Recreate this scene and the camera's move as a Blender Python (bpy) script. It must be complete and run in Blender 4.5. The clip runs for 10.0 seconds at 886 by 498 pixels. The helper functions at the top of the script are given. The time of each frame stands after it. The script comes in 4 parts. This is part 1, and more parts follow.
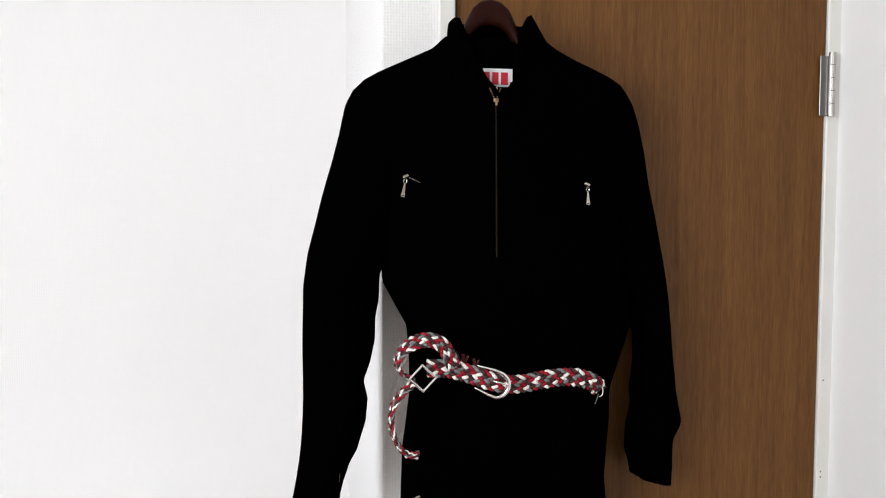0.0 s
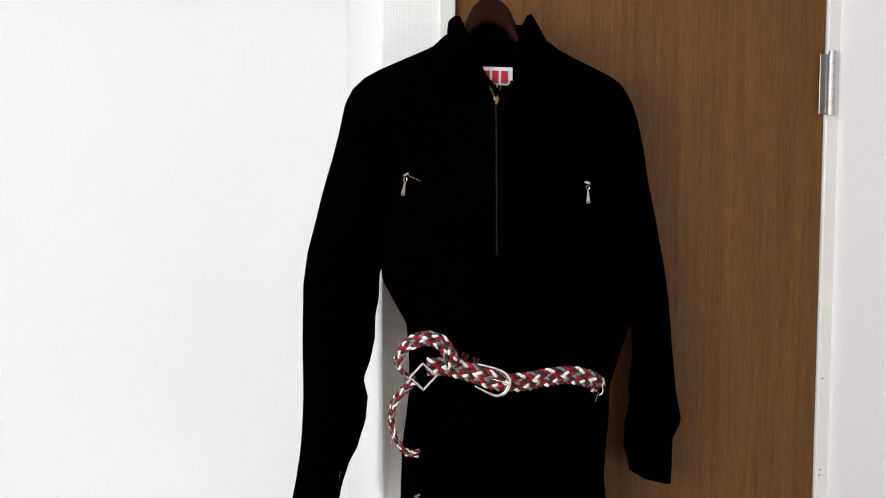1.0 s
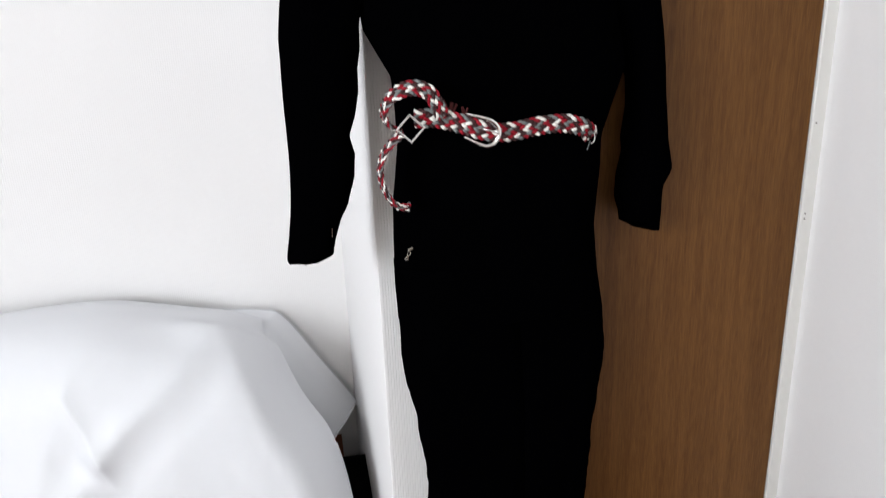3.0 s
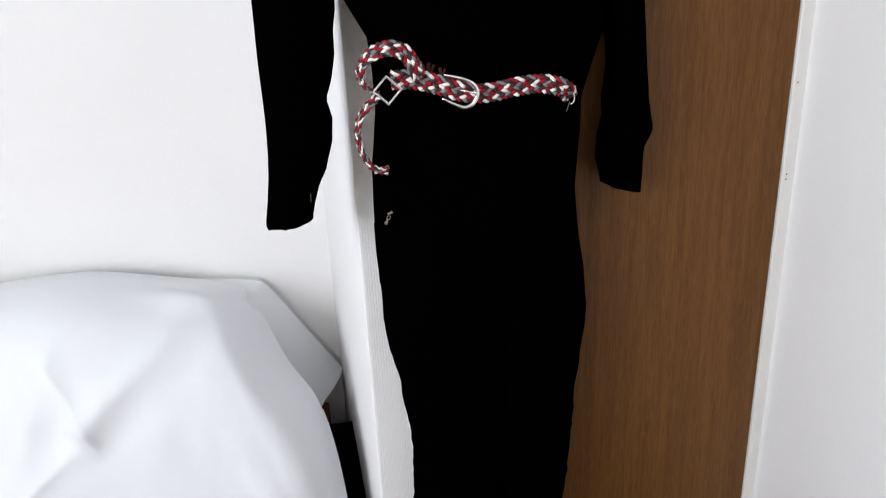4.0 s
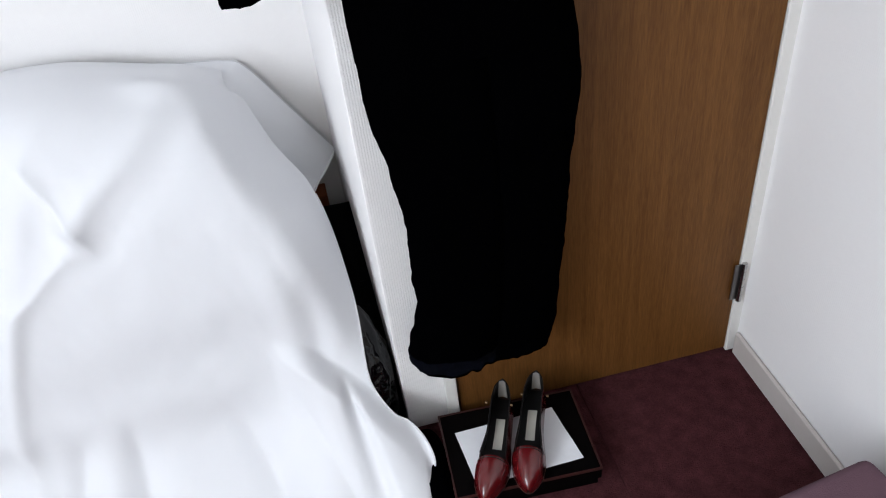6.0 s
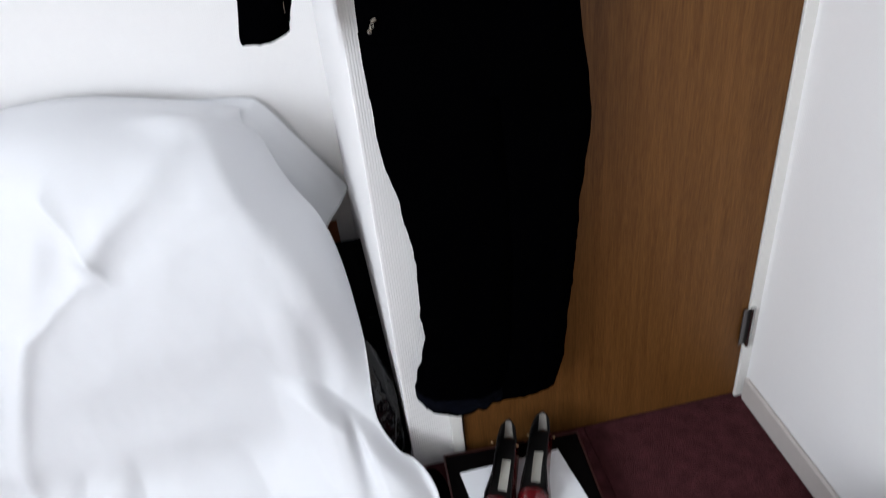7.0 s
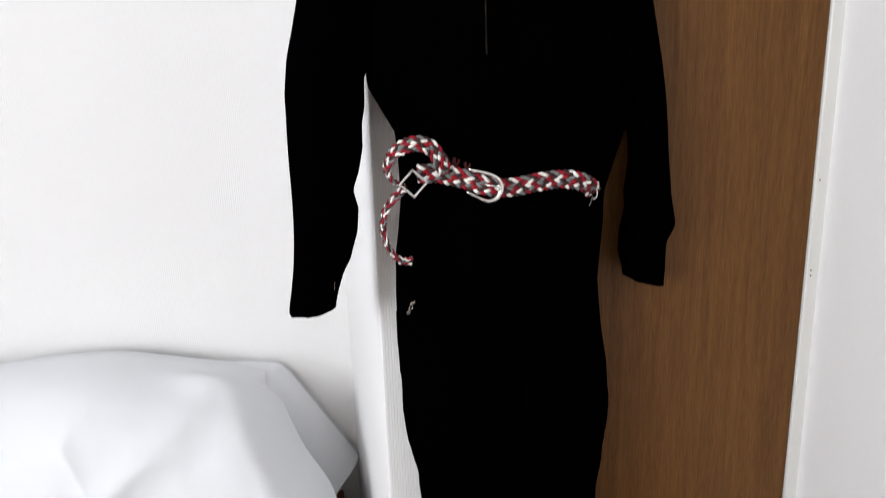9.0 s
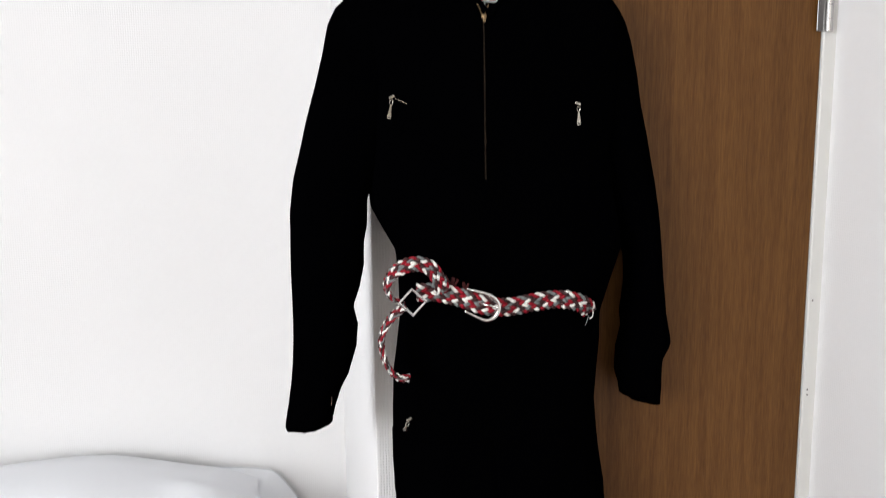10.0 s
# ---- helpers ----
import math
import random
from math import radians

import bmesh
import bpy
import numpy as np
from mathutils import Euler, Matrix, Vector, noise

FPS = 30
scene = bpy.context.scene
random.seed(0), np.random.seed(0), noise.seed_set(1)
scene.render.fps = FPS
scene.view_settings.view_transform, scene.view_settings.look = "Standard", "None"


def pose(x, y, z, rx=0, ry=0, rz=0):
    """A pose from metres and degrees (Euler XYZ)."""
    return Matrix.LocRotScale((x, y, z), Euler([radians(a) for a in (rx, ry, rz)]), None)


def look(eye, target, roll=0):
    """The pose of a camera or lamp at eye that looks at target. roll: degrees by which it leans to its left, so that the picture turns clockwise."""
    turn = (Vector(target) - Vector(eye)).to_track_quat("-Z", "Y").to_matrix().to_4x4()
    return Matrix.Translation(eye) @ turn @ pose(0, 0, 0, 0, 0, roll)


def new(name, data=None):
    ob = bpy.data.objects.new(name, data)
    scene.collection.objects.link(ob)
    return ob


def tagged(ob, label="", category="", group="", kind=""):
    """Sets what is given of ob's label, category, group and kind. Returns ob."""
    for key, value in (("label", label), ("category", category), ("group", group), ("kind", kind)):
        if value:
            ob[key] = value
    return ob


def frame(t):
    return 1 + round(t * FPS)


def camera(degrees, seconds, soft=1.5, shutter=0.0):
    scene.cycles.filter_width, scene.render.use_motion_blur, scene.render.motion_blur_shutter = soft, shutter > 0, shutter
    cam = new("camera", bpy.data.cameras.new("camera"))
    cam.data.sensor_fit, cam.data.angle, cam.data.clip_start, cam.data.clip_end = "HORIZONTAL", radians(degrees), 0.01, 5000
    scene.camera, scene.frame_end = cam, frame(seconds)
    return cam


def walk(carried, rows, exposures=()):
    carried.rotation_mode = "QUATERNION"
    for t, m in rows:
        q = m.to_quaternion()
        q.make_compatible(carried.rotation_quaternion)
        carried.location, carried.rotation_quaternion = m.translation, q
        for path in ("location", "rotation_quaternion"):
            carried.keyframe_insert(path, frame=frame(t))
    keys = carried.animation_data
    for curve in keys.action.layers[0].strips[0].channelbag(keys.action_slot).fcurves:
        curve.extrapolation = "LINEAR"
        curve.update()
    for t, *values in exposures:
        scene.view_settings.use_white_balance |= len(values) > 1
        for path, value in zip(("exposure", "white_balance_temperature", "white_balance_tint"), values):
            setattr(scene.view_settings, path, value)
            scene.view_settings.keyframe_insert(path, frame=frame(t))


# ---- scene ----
cam = camera(60.0, 10.0, soft=1.1, shutter=0.5)
PATH = [
    (0, (-0.905, -1.254, 1.539), (-0.57, 0.715, 1.424), -0.0),
    (0.5, (-0.904, -1.256, 1.534), (-0.571, 0.713, 1.427), -0.1),
    (1, (-0.907, -1.254, 1.539), (-0.569, 0.714, 1.42), -0.0),
    (1.5, (-0.903, -1.256, 1.542), (-0.57, 0.712, 1.417), -0.1),
    (1.8, (-0.898, -1.256, 1.537), (-0.567, 0.712, 1.412), -0.0),
    (2, (-0.884, -1.253, 1.545), (-0.585, 0.694, 1.195), -1.2),
    (2.5, (-0.898, -1.238, 1.498), (-0.58, 0.675, 1.01), -1.6),
    (2.7, (-0.907, -1.232, 1.489), (-0.576, 0.659, 0.925), -1.7),
    (3.8, (-0.899, -1.226, 1.462), (-0.534, 0.605, 0.747), -2.9),
    (4, (-0.892, -1.231, 1.465), (-0.53, 0.598, 0.742), -2.6),
    (4.5, (-0.897, -1.222, 1.455), (-0.558, 0.517, 0.527), -3.9),
    (5, (-0.857, -1.198, 1.452), (-0.572, 0.465, 0.378), -5.7),
    (5.5, (-0.839, -1.179, 1.446), (-0.594, 0.407, 0.253), -6.9),
    (5.6, (-0.835, -1.171, 1.45), (-0.6, 0.397, 0.232), -7.0),
    (5.7, (-0.839, -1.157, 1.45), (-0.601, 0.386, 0.199), -7.3),
    (6.8, (-0.833, -1.176, 1.445), (-0.622, 0.395, 0.226), -7.1),
    (7, (-0.842, -1.178, 1.445), (-0.609, 0.438, 0.289), -6.3),
    (7.5, (-0.86, -1.198, 1.453), (-0.597, 0.517, 0.458), -5.0),
    (8, (-0.869, -1.208, 1.46), (-0.587, 0.581, 0.609), -4.1),
    (8.5, (-0.885, -1.215, 1.478), (-0.574, 0.639, 0.797), -2.8),
    (9, (-0.895, -1.229, 1.483), (-0.564, 0.672, 0.958), -1.8),
    (9.5, (-0.895, -1.238, 1.497), (-0.555, 0.696, 1.114), -1.3),
    (10, (-0.895, -1.242, 1.525), (-0.549, 0.706, 1.234), -0.7),
]
walk(cam, [(t, look(eye, target, roll)) for t, eye, target, roll in PATH],
     exposures=[(0, 0.0, 6500, 10), (1.8, 0.0, 6500, 10), (2.7, 0.0, 6420, 10), (4.0, 0.0, 6300, 10), (5.6, 0.0, 6150, 10), (6.8, 0.0, 6150, 10), (8.0, 0.0, 6280, 10), (10.0, 0.0, 6500, 10)])


# ---- light ----
world = bpy.data.worlds.new("world")
scene.world = world
world.use_nodes = True
wn = world.node_tree
sky = wn.nodes.new("ShaderNodeTexSky")
sky.sky_type = "NISHITA"
sky.sun_disc = False
sky.sun_elevation = radians(38)
sky.sun_rotation = radians(-70)
wn.nodes["Background"].inputs["Strength"].default_value = 0.1
wn.links.new(sky.outputs["Color"], wn.nodes["Background"].inputs["Color"])

# room extents: x west..east, y south..recess wall, z floor..ceiling
WEST, EAST, SOUTH, RECESS, CEIL = -3.0, 0.028, -3.0, 0.581, 2.4
PILLAR, INNER = -0.794, -0.824          # outer corner of the wall return beside the door, and its corner with the recess wall
WIN_Y = (-2.95, -1.05)
WIN_Z = (1.3, 2.37)


def window_light(name, place, target, size_x, size_y, watts, colour):
    data = bpy.data.lights.new(name, "AREA")
    data.shape = "RECTANGLE"
    data.size, data.size_y = size_x, size_y
    data.energy = watts
    data.color = colour
    ob = new(name, data)
    ob.matrix_world = look(place, target)
    return ob


window_light("window_daylight", (WEST - 0.02, sum(WIN_Y) / 2, sum(WIN_Z) / 2), (0, sum(WIN_Y) / 2, sum(WIN_Z) / 2),
             WIN_Y[1] - WIN_Y[0] - 0.1, WIN_Z[1] - WIN_Z[0] - 0.1, 98, (0.93, 0.965, 1.0))


# ---- materials ----
def material(name, colour, rough=0.6, metal=0.0, spec=0.4, vary=0.08, scale=6.0, fine=60.0, bump=0.0, bump_scale=200.0,
             stretch=(1, 1, 1), coat=0.0, per_object=0.0):
    """A surface with variation at two scales, fine relief and uneven gloss."""
    m = bpy.data.materials.new(name)
    m.use_nodes = True
    nt = m.node_tree
    b = nt.nodes["Principled BSDF"]
    b.inputs["Roughness"].default_value = rough
    b.inputs["Metallic"].default_value = metal
    b.inputs["Specular IOR Level"].default_value = spec
    b.inputs["Coat Weight"].default_value = coat
    b.inputs["Coat Roughness"].default_value = 0.08
    tc = nt.nodes.new("ShaderNodeTexCoord")
    mp = nt.nodes.new("ShaderNodeMapping")
    mp.inputs["Scale"].default_value = stretch
    nt.links.new(tc.outputs["Object"], mp.inputs["Vector"])

    def noise_at(s, detail):
        n = nt.nodes.new("ShaderNodeTexNoise")
        n.inputs["Scale"].default_value = s
        n.inputs["Detail"].default_value = detail
        nt.links.new(mp.outputs["Vector"], n.inputs["Vector"])
        return n.outputs["Fac"]

    def calc(op, a, c):
        n = nt.nodes.new("ShaderNodeMath")
        n.operation = op
        for i, v in enumerate((a, c)):
            if isinstance(v, (int, float)):
                n.inputs[i].default_value = v
            else:
                nt.links.new(v, n.inputs[i])
        return n.outputs[0]

    big, small = noise_at(scale, 3), noise_at(fine, 4)
    f = calc("ADD", calc("MULTIPLY", big, 0.6), calc("MULTIPLY", small, 0.4))
    f = calc("ADD", calc("MULTIPLY", calc("SUBTRACT", f, 0.5), 4.0 * vary), 1.0)
    if per_object:
        info = nt.nodes.new("ShaderNodeObjectInfo")
        f = calc("MULTIPLY", f, calc("ADD", calc("MULTIPLY", calc("SUBTRACT", info.outputs["Random"], 0.5), per_object), 1.0))
    mix = nt.nodes.new("ShaderNodeVectorMath")
    mix.operation = "SCALE"
    mix.inputs[0].default_value = colour
    nt.links.new(f, mix.inputs["Scale"])
    nt.links.new(mix.outputs["Vector"], b.inputs["Base Color"])
    r = calc("ADD", calc("MULTIPLY", calc("SUBTRACT", big, 0.5), 0.25 * rough), rough)
    nt.links.new(r, b.inputs["Roughness"])
    if bump:
        bp = nt.nodes.new("ShaderNodeBump")
        bp.inputs["Strength"].default_value = 1.0
        bp.inputs["Distance"].default_value = bump
        nt.links.new(noise_at(bump_scale, 2), bp.inputs["Height"])
        nt.links.new(bp.outputs["Normal"], b.inputs["Normal"])
    return m


def wallpaper(name, colour, depth):
    """Embossed vinyl wallpaper: fine upright ribs, broken by a slub across."""
    m = material(name, colour, 0.75, spec=0.25, vary=0.015, scale=1.5, fine=90)
    nt = m.node_tree
    b = nt.nodes["Principled BSDF"]
    geo = nt.nodes.new("ShaderNodeNewGeometry")
    sep = nt.nodes.new("ShaderNodeSeparateXYZ")
    nt.links.new(geo.outputs["Position"], sep.inputs[0])
    across = nt.nodes.new("ShaderNodeMath")
    across.operation = "ADD"
    nt.links.new(sep.outputs["X"], across.inputs[0])
    nt.links.new(sep.outputs["Y"], across.inputs[1])
    comb = nt.nodes.new("ShaderNodeCombineXYZ")
    nt.links.new(across.outputs[0], comb.inputs["X"])
    nt.links.new(sep.outputs["Z"], comb.inputs["Z"])
    wave = nt.nodes.new("ShaderNodeTexWave")
    wave.wave_type, wave.bands_direction, wave.wave_profile = "BANDS", "X", "SIN"
    wave.inputs["Scale"].default_value = 66.0
    wave.inputs["Distortion"].default_value = 1.5
    wave.inputs["Detail"].default_value = 2.0
    wave.inputs["Detail Scale"].default_value = 1.3
    nt.links.new(comb.outputs[0], wave.inputs["Vector"])
    mp = nt.nodes.new("ShaderNodeMapping")
    mp.inputs["Scale"].default_value = (300, 1, 230)
    nt.links.new(comb.outputs[0], mp.inputs["Vector"])
    slub = nt.nodes.new("ShaderNodeTexNoise")
    slub.inputs["Scale"].default_value = 1.0
    slub.inputs["Detail"].default_value = 2.0
    nt.links.new(mp.outputs[0], slub.inputs["Vector"])
    weft = nt.nodes.new("ShaderNodeTexWave")
    weft.wave_type, weft.bands_direction, weft.wave_profile = "BANDS", "Z", "SIN"
    weft.inputs["Scale"].default_value = 62.0
    weft.inputs["Distortion"].default_value = 3.0
    weft.inputs["Detail"].default_value = 1.0
    weft.inputs["Detail Scale"].default_value = 4.0
    nt.links.new(comb.outputs[0], weft.inputs["Vector"])
    both = nt.nodes.new("ShaderNodeMath")
    both.operation = "MULTIPLY_ADD"
    nt.links.new(weft.outputs["Fac"], both.inputs[0])
    both.inputs[1].default_value = 0.8
    nt.links.new(wave.outputs["Fac"], both.inputs[2])
    add = nt.nodes.new("ShaderNodeMath")
    add.operation = "MULTIPLY_ADD"
    nt.links.new(slub.outputs["Fac"], add.inputs[0])
    add.inputs[1].default_value = 1.0
    nt.links.new(both.outputs[0], add.inputs[2])
    bp = nt.nodes.new("ShaderNodeBump")
    bp.inputs["Strength"].default_value = 1.0
    bp.inputs["Distance"].default_value = depth
    nt.links.new(add.outputs[0], bp.inputs["Height"])
    nt.links.new(bp.outputs["Normal"], b.inputs["Normal"])
    return m


def wood(name, dark, light, rough, grain=1.0, coat=0.0, spec=0.35):
    """Veneer with long upright grain: broad figure, fine pores."""
    m = material(name, light, rough, spec=spec, coat=coat)
    nt = m.node_tree
    b = nt.nodes["Principled BSDF"]
    tc = nt.nodes.new("ShaderNodeTexCoord")

    def streak(sx, sz, detail, distort):
        mp = nt.nodes.new("ShaderNodeMapping")
        mp.inputs["Scale"].default_value = (sx * grain, sx * grain, sz * grain)
        nt.links.new(tc.outputs["Object"], mp.inputs["Vector"])
        n = nt.nodes.new("ShaderNodeTexNoise")
        n.inputs["Scale"].default_value = 1.0
        n.inputs["Detail"].default_value = detail
        n.inputs["Distortion"].default_value = distort
        nt.links.new(mp.outputs[0], n.inputs["Vector"])
        return n.outputs["Fac"]

    broad, line, pore = streak(11, 0.55, 4, 1.6), streak(70, 2.6, 4, 1.1), streak(400, 30, 3, 0.3)

    def calc(op, a, c):
        n = nt.nodes.new("ShaderNodeMath")
        n.operation = op
        for i, v in enumerate((a, c)):
            if isinstance(v, (int, float)):
                n.inputs[i].default_value = v
            else:
                nt.links.new(v, n.inputs[i])
        return n.outputs[0]

    f = calc("ADD", calc("MULTIPLY", broad, 0.26), calc("ADD", calc("MULTIPLY", line, 0.36), calc("MULTIPLY", pore, 0.38)))
    ramp = nt.nodes.new("ShaderNodeValToRGB")
    ramp.color_ramp.elements[0].position, ramp.color_ramp.elements[1].position = 0.35, 0.63
    ramp.color_ramp.elements[0].color = (*dark, 1)
    ramp.color_ramp.elements[1].color = (*light, 1)
    nt.links.new(f, ramp.inputs["Fac"])
    nt.links.new(ramp.outputs["Color"], b.inputs["Base Color"])
    bp = nt.nodes.new("ShaderNodeBump")
    bp.inputs["Distance"].default_value = 0.0002
    nt.links.new(pore, bp.inputs["Height"])
    nt.links.new(bp.outputs["Normal"], b.inputs["Normal"])
    return m


M_WALL = wallpaper("wallpaper_white", (0.80, 0.787, 0.783), 0.00038)
M_WALL_PLAIN = wallpaper("wallpaper_fine", (0.80, 0.787, 0.783), 0.00010)
# for the unseen south wall; beige picked to weaken and warm its bounce
M_SOUTH = material("bounce_tint_beige", (0.62, 0.56, 0.49), 0.8, vary=0.03, bump=0.0005, bump_scale=100)
M_CEIL = material("ceiling_paint", (0.80, 0.80, 0.79), 0.9, vary=0.02, bump=0.0008, bump_scale=120)
M_TRIM = material("painted_trim", (0.70, 0.69, 0.66), 0.45, vary=0.02, bump=0.0002, bump_scale=60)
M_BASE = material("baseboard_vinyl", (0.50, 0.46, 0.435), 0.5, vary=0.05)
M_DOOR = wood("door_veneer", (0.080, 0.0310, 0.0064), (0.152, 0.0660, 0.0168), 0.48, spec=0.2)
M_HANGER = wood("hanger_wood", (0.007, 0.0012, 0.0007), (0.022, 0.0036, 0.0019), 0.5, grain=2.0, spec=0.08)
M_STEEL = material("brushed_steel", (0.52, 0.51, 0.50), 0.26, metal=1.0, vary=0.05, fine=300)
# same steel as M_STEEL; the dark room it mirrors is put into the colour
M_STEEL_DARK = material("dark_reflection_plate", (0.17, 0.165, 0.16), 0.36, metal=1.0, vary=0.08)
M_CHROME = material("polished_buckle", (0.80, 0.79, 0.77), 0.16, metal=1.0, vary=0.03)
M_BRASS = material("old_brass", (0.24, 0.165, 0.09), 0.45, metal=1.0, vary=0.15, fine=400)
M_BRASS_DARK = material("dark_brass", (0.050, 0.034, 0.022), 0.55, metal=0.7, vary=0.5, scale=40, fine=400)
M_NICKEL = material("antique_nickel", (0.42, 0.39, 0.33), 0.24, metal=1.0, vary=0.1, fine=300)
M_BLACK = material("black_cotton", (0.0004, 0.0004, 0.0006), 0.95, spec=0.0, vary=0.25, scale=9, fine=500, bump=0.0004, bump_scale=900)
# hem colour, slightly bluer than M_BLACK
M_NAVY = material("navy_tint_hem", (0.0006, 0.0009, 0.0026), 0.9, spec=0.05, vary=0.5, scale=30, fine=400, bump=0.001, bump_scale=300)
M_SHEET = material("white_cotton_sheet", (0.715, 0.722, 0.745), 0.85, spec=0.15, vary=0.012, scale=3, fine=700, bump=0.0002, bump_scale=1400)
M_HEM = material("sheet_hem", (0.64, 0.645, 0.66), 0.85, spec=0.15, vary=0.05, fine=500, bump=0.0006, bump_scale=700)
M_NYLON = material("black_nylon", (0.0010, 0.0010, 0.0012), 0.75, spec=0.03, vary=0.3, fine=200, bump=0.0015, bump_scale=40)
M_PLASTIC = material("black_glossy_plastic", (0.0022, 0.0022, 0.0026), 0.10, spec=0.3, vary=0.2, bump=0.010, bump_scale=24)
M_CARPET = material("maroon_carpet", (0.070, 0.0220, 0.0255), 0.98, spec=0.05, vary=0.6, scale=30, fine=190, bump=0.006, bump_scale=420, per_object=0.14)
M_MAUVE = material("mauve_upholstery", (0.13, 0.075, 0.095), 0.9, spec=0.1, vary=0.08, fine=300, bump=0.0008, bump_scale=500)
M_BOX = material("dark_box_card", (0.0015, 0.001, 0.001), 0.7, spec=0.04, vary=0.2)
M_BOXRIM = material("dark_red_box_edge", (0.035, 0.008, 0.007), 0.5, vary=0.2)
M_PAPER = material("white_tissue_paper", (0.76, 0.77, 0.80), 0.85, vary=0.02, bump=0.001, bump_scale=30)
M_RED = material("red_patent_leather", (0.085, 0.0026, 0.0042), 0.26, spec=0.5, vary=0.12, scale=18, fine=120, bump=0.0006, bump_scale=90, coat=0.5)
M_LINING = material("black_leather_lining", (0.006, 0.0055, 0.0055), 0.42, spec=0.25, vary=0.2)
M_GREYLIN = material("grey_heel_lining", (0.20, 0.185, 0.17), 0.7, vary=0.15)
M_INSOLE = material("ivory_insole_label", (0.46, 0.44, 0.39), 0.6, vary=0.1)
M_INK = material("dark_print", (0.10, 0.09, 0.08), 0.7)
M_SOLE = material("dark_sole", (0.03, 0.015, 0.012), 0.6)
M_LABEL = material("white_woven_label", (0.66, 0.68, 0.70), 0.8, vary=0.06, fine=600)
M_LABELRED = material("red_print", (0.45, 0.012, 0.03), 0.7, vary=0.08)
M_CORD_RED = material("red_cord", (0.25, 0.008, 0.018), 0.5, spec=0.15, vary=0.25, fine=500, bump=0.0005, bump_scale=900)
M_CORD_WHITE = material("white_cord", (0.80, 0.78, 0.73), 0.5, spec=0.15, vary=0.08, fine=500, bump=0.0005, bump_scale=900)
M_CORD_GREY = material("grey_cord", (0.165, 0.178, 0.176), 0.5, spec=0.15, vary=0.2, fine=500, bump=0.0005, bump_scale=900)
M_CORD_BROWN = material("maroon_brown_cord", (0.050, 0.022, 0.022), 0.5, spec=0.15, vary=0.25, fine=500, bump=0.0005, bump_scale=900)
M_LEATHER = material("maroon_leather", (0.050, 0.011, 0.011), 0.5, spec=0.1, vary=0.2, bump=0.0008, bump_scale=200)
M_ORANGE = material("rust_card", (0.22, 0.06, 0.02), 0.7, vary=0.1)
M_FRAME = material("window_frame_aluminium", (0.55, 0.55, 0.54), 0.4, metal=0.6)
M_GLASS = bpy.data.materials.new("window_glass")
M_GLASS.use_nodes = True
M_GLASS.node_tree.nodes["Principled BSDF"].inputs["Transmission Weight"].default_value = 1.0
M_GLASS.node_tree.nodes["Principled BSDF"].inputs["Roughness"].default_value = 0.0
M_GLASS.node_tree.nodes["Principled BSDF"].inputs["IOR"].default_value = 1.45


# ---- building helpers ----
class Geo:
    """Vertices and faces being gathered for one mesh."""

    def __init__(self):
        self.v, self.f = [], []

    def add(self, verts, faces):
        n = len(self.v)
        self.v += [tuple(p) for p in verts]
        self.f += [tuple(i + n for i in q) for q in faces]
        return self

    def loft(self, rings, closed=True, caps=True):
        """Rings of equal length, joined in order."""
        n = len(rings[0])
        faces = []
        for j in range(len(rings) - 1):
            for i in range(n if closed else n - 1):
                a, b = j * n + i, j * n + (i + 1) % n
                faces.append((a, b, b + n, a + n))
        if caps and closed:
            faces.append(tuple(reversed(range(n))))
            faces.append(tuple(range((len(rings) - 1) * n, len(rings) * n)))
        return self.add([p for r in rings for p in r], faces)

    def tube(self, path, radius, sides=8, flat=1.0):
        """A round bar along a path."""
        path = [Vector(p) for p in path]
        rings = []
        up = Vector((0.13, 0.21, 0.97))
        for i, p in enumerate(path):
            d = (path[min(i + 1, len(path) - 1)] - path[max(i - 1, 0)]).normalized()
            s = d.cross(up)
            s = s.normalized() if s.length > 1e-4 else d.orthogonal().normalized()
            up = s.cross(d).normalized()
            r = radius[i] if isinstance(radius, (list, tuple)) else radius
            rings.append([p + s * math.cos(2 * math.pi * k / sides) * r + up * math.sin(2 * math.pi * k / sides) * r * flat for k in range(sides)])
        return self.loft(rings)

    def box(self, x0, x1, y0, y1, z0, z1, bevel=0.0, segments=1):
        bm = bmesh.new()
        bmesh.ops.create_cube(bm, size=1.0, matrix=Matrix.Translation(((x0 + x1) / 2, (y0 + y1) / 2, (z0 + z1) / 2)) @ Matrix.Diagonal((x1 - x0, y1 - y0, z1 - z0, 1)))
        if bevel:
            bmesh.ops.bevel(bm, geom=bm.edges[:], offset=bevel, segments=segments, affect="EDGES", profile=0.5)
        bm.verts.ensure_lookup_table()
        self.add([v.co[:] for v in bm.verts], [[v.index for v in f.verts] for f in bm.faces])
        bm.free()
        return self

    def turned(self, m):
        self.v = [tuple(m @ Vector(p)) for p in self.v]
        return self

    def mesh(self, name, mat, smooth=False):
        me = bpy.data.meshes.new(name)
        me.from_pydata(self.v, [], self.f)
        if mat:
            me.materials.append(mat)
        bm = bmesh.new()
        bm.from_mesh(me)
        bmesh.ops.recalc_face_normals(bm, faces=bm.faces[:])
        bm.to_mesh(me)
        bm.free()
        me.polygons.foreach_set("use_smooth", [smooth] * len(me.polygons))
        me.update()
        return me


def thing(name, place, label, category, group=""):
    """An Empty at a thing's base, under which its parts go; the parts are given in world coordinates."""
    ob = new(name)
    ob.location = place
    ob.empty_display_size = 0.05
    return tagged(ob, label, category, group)


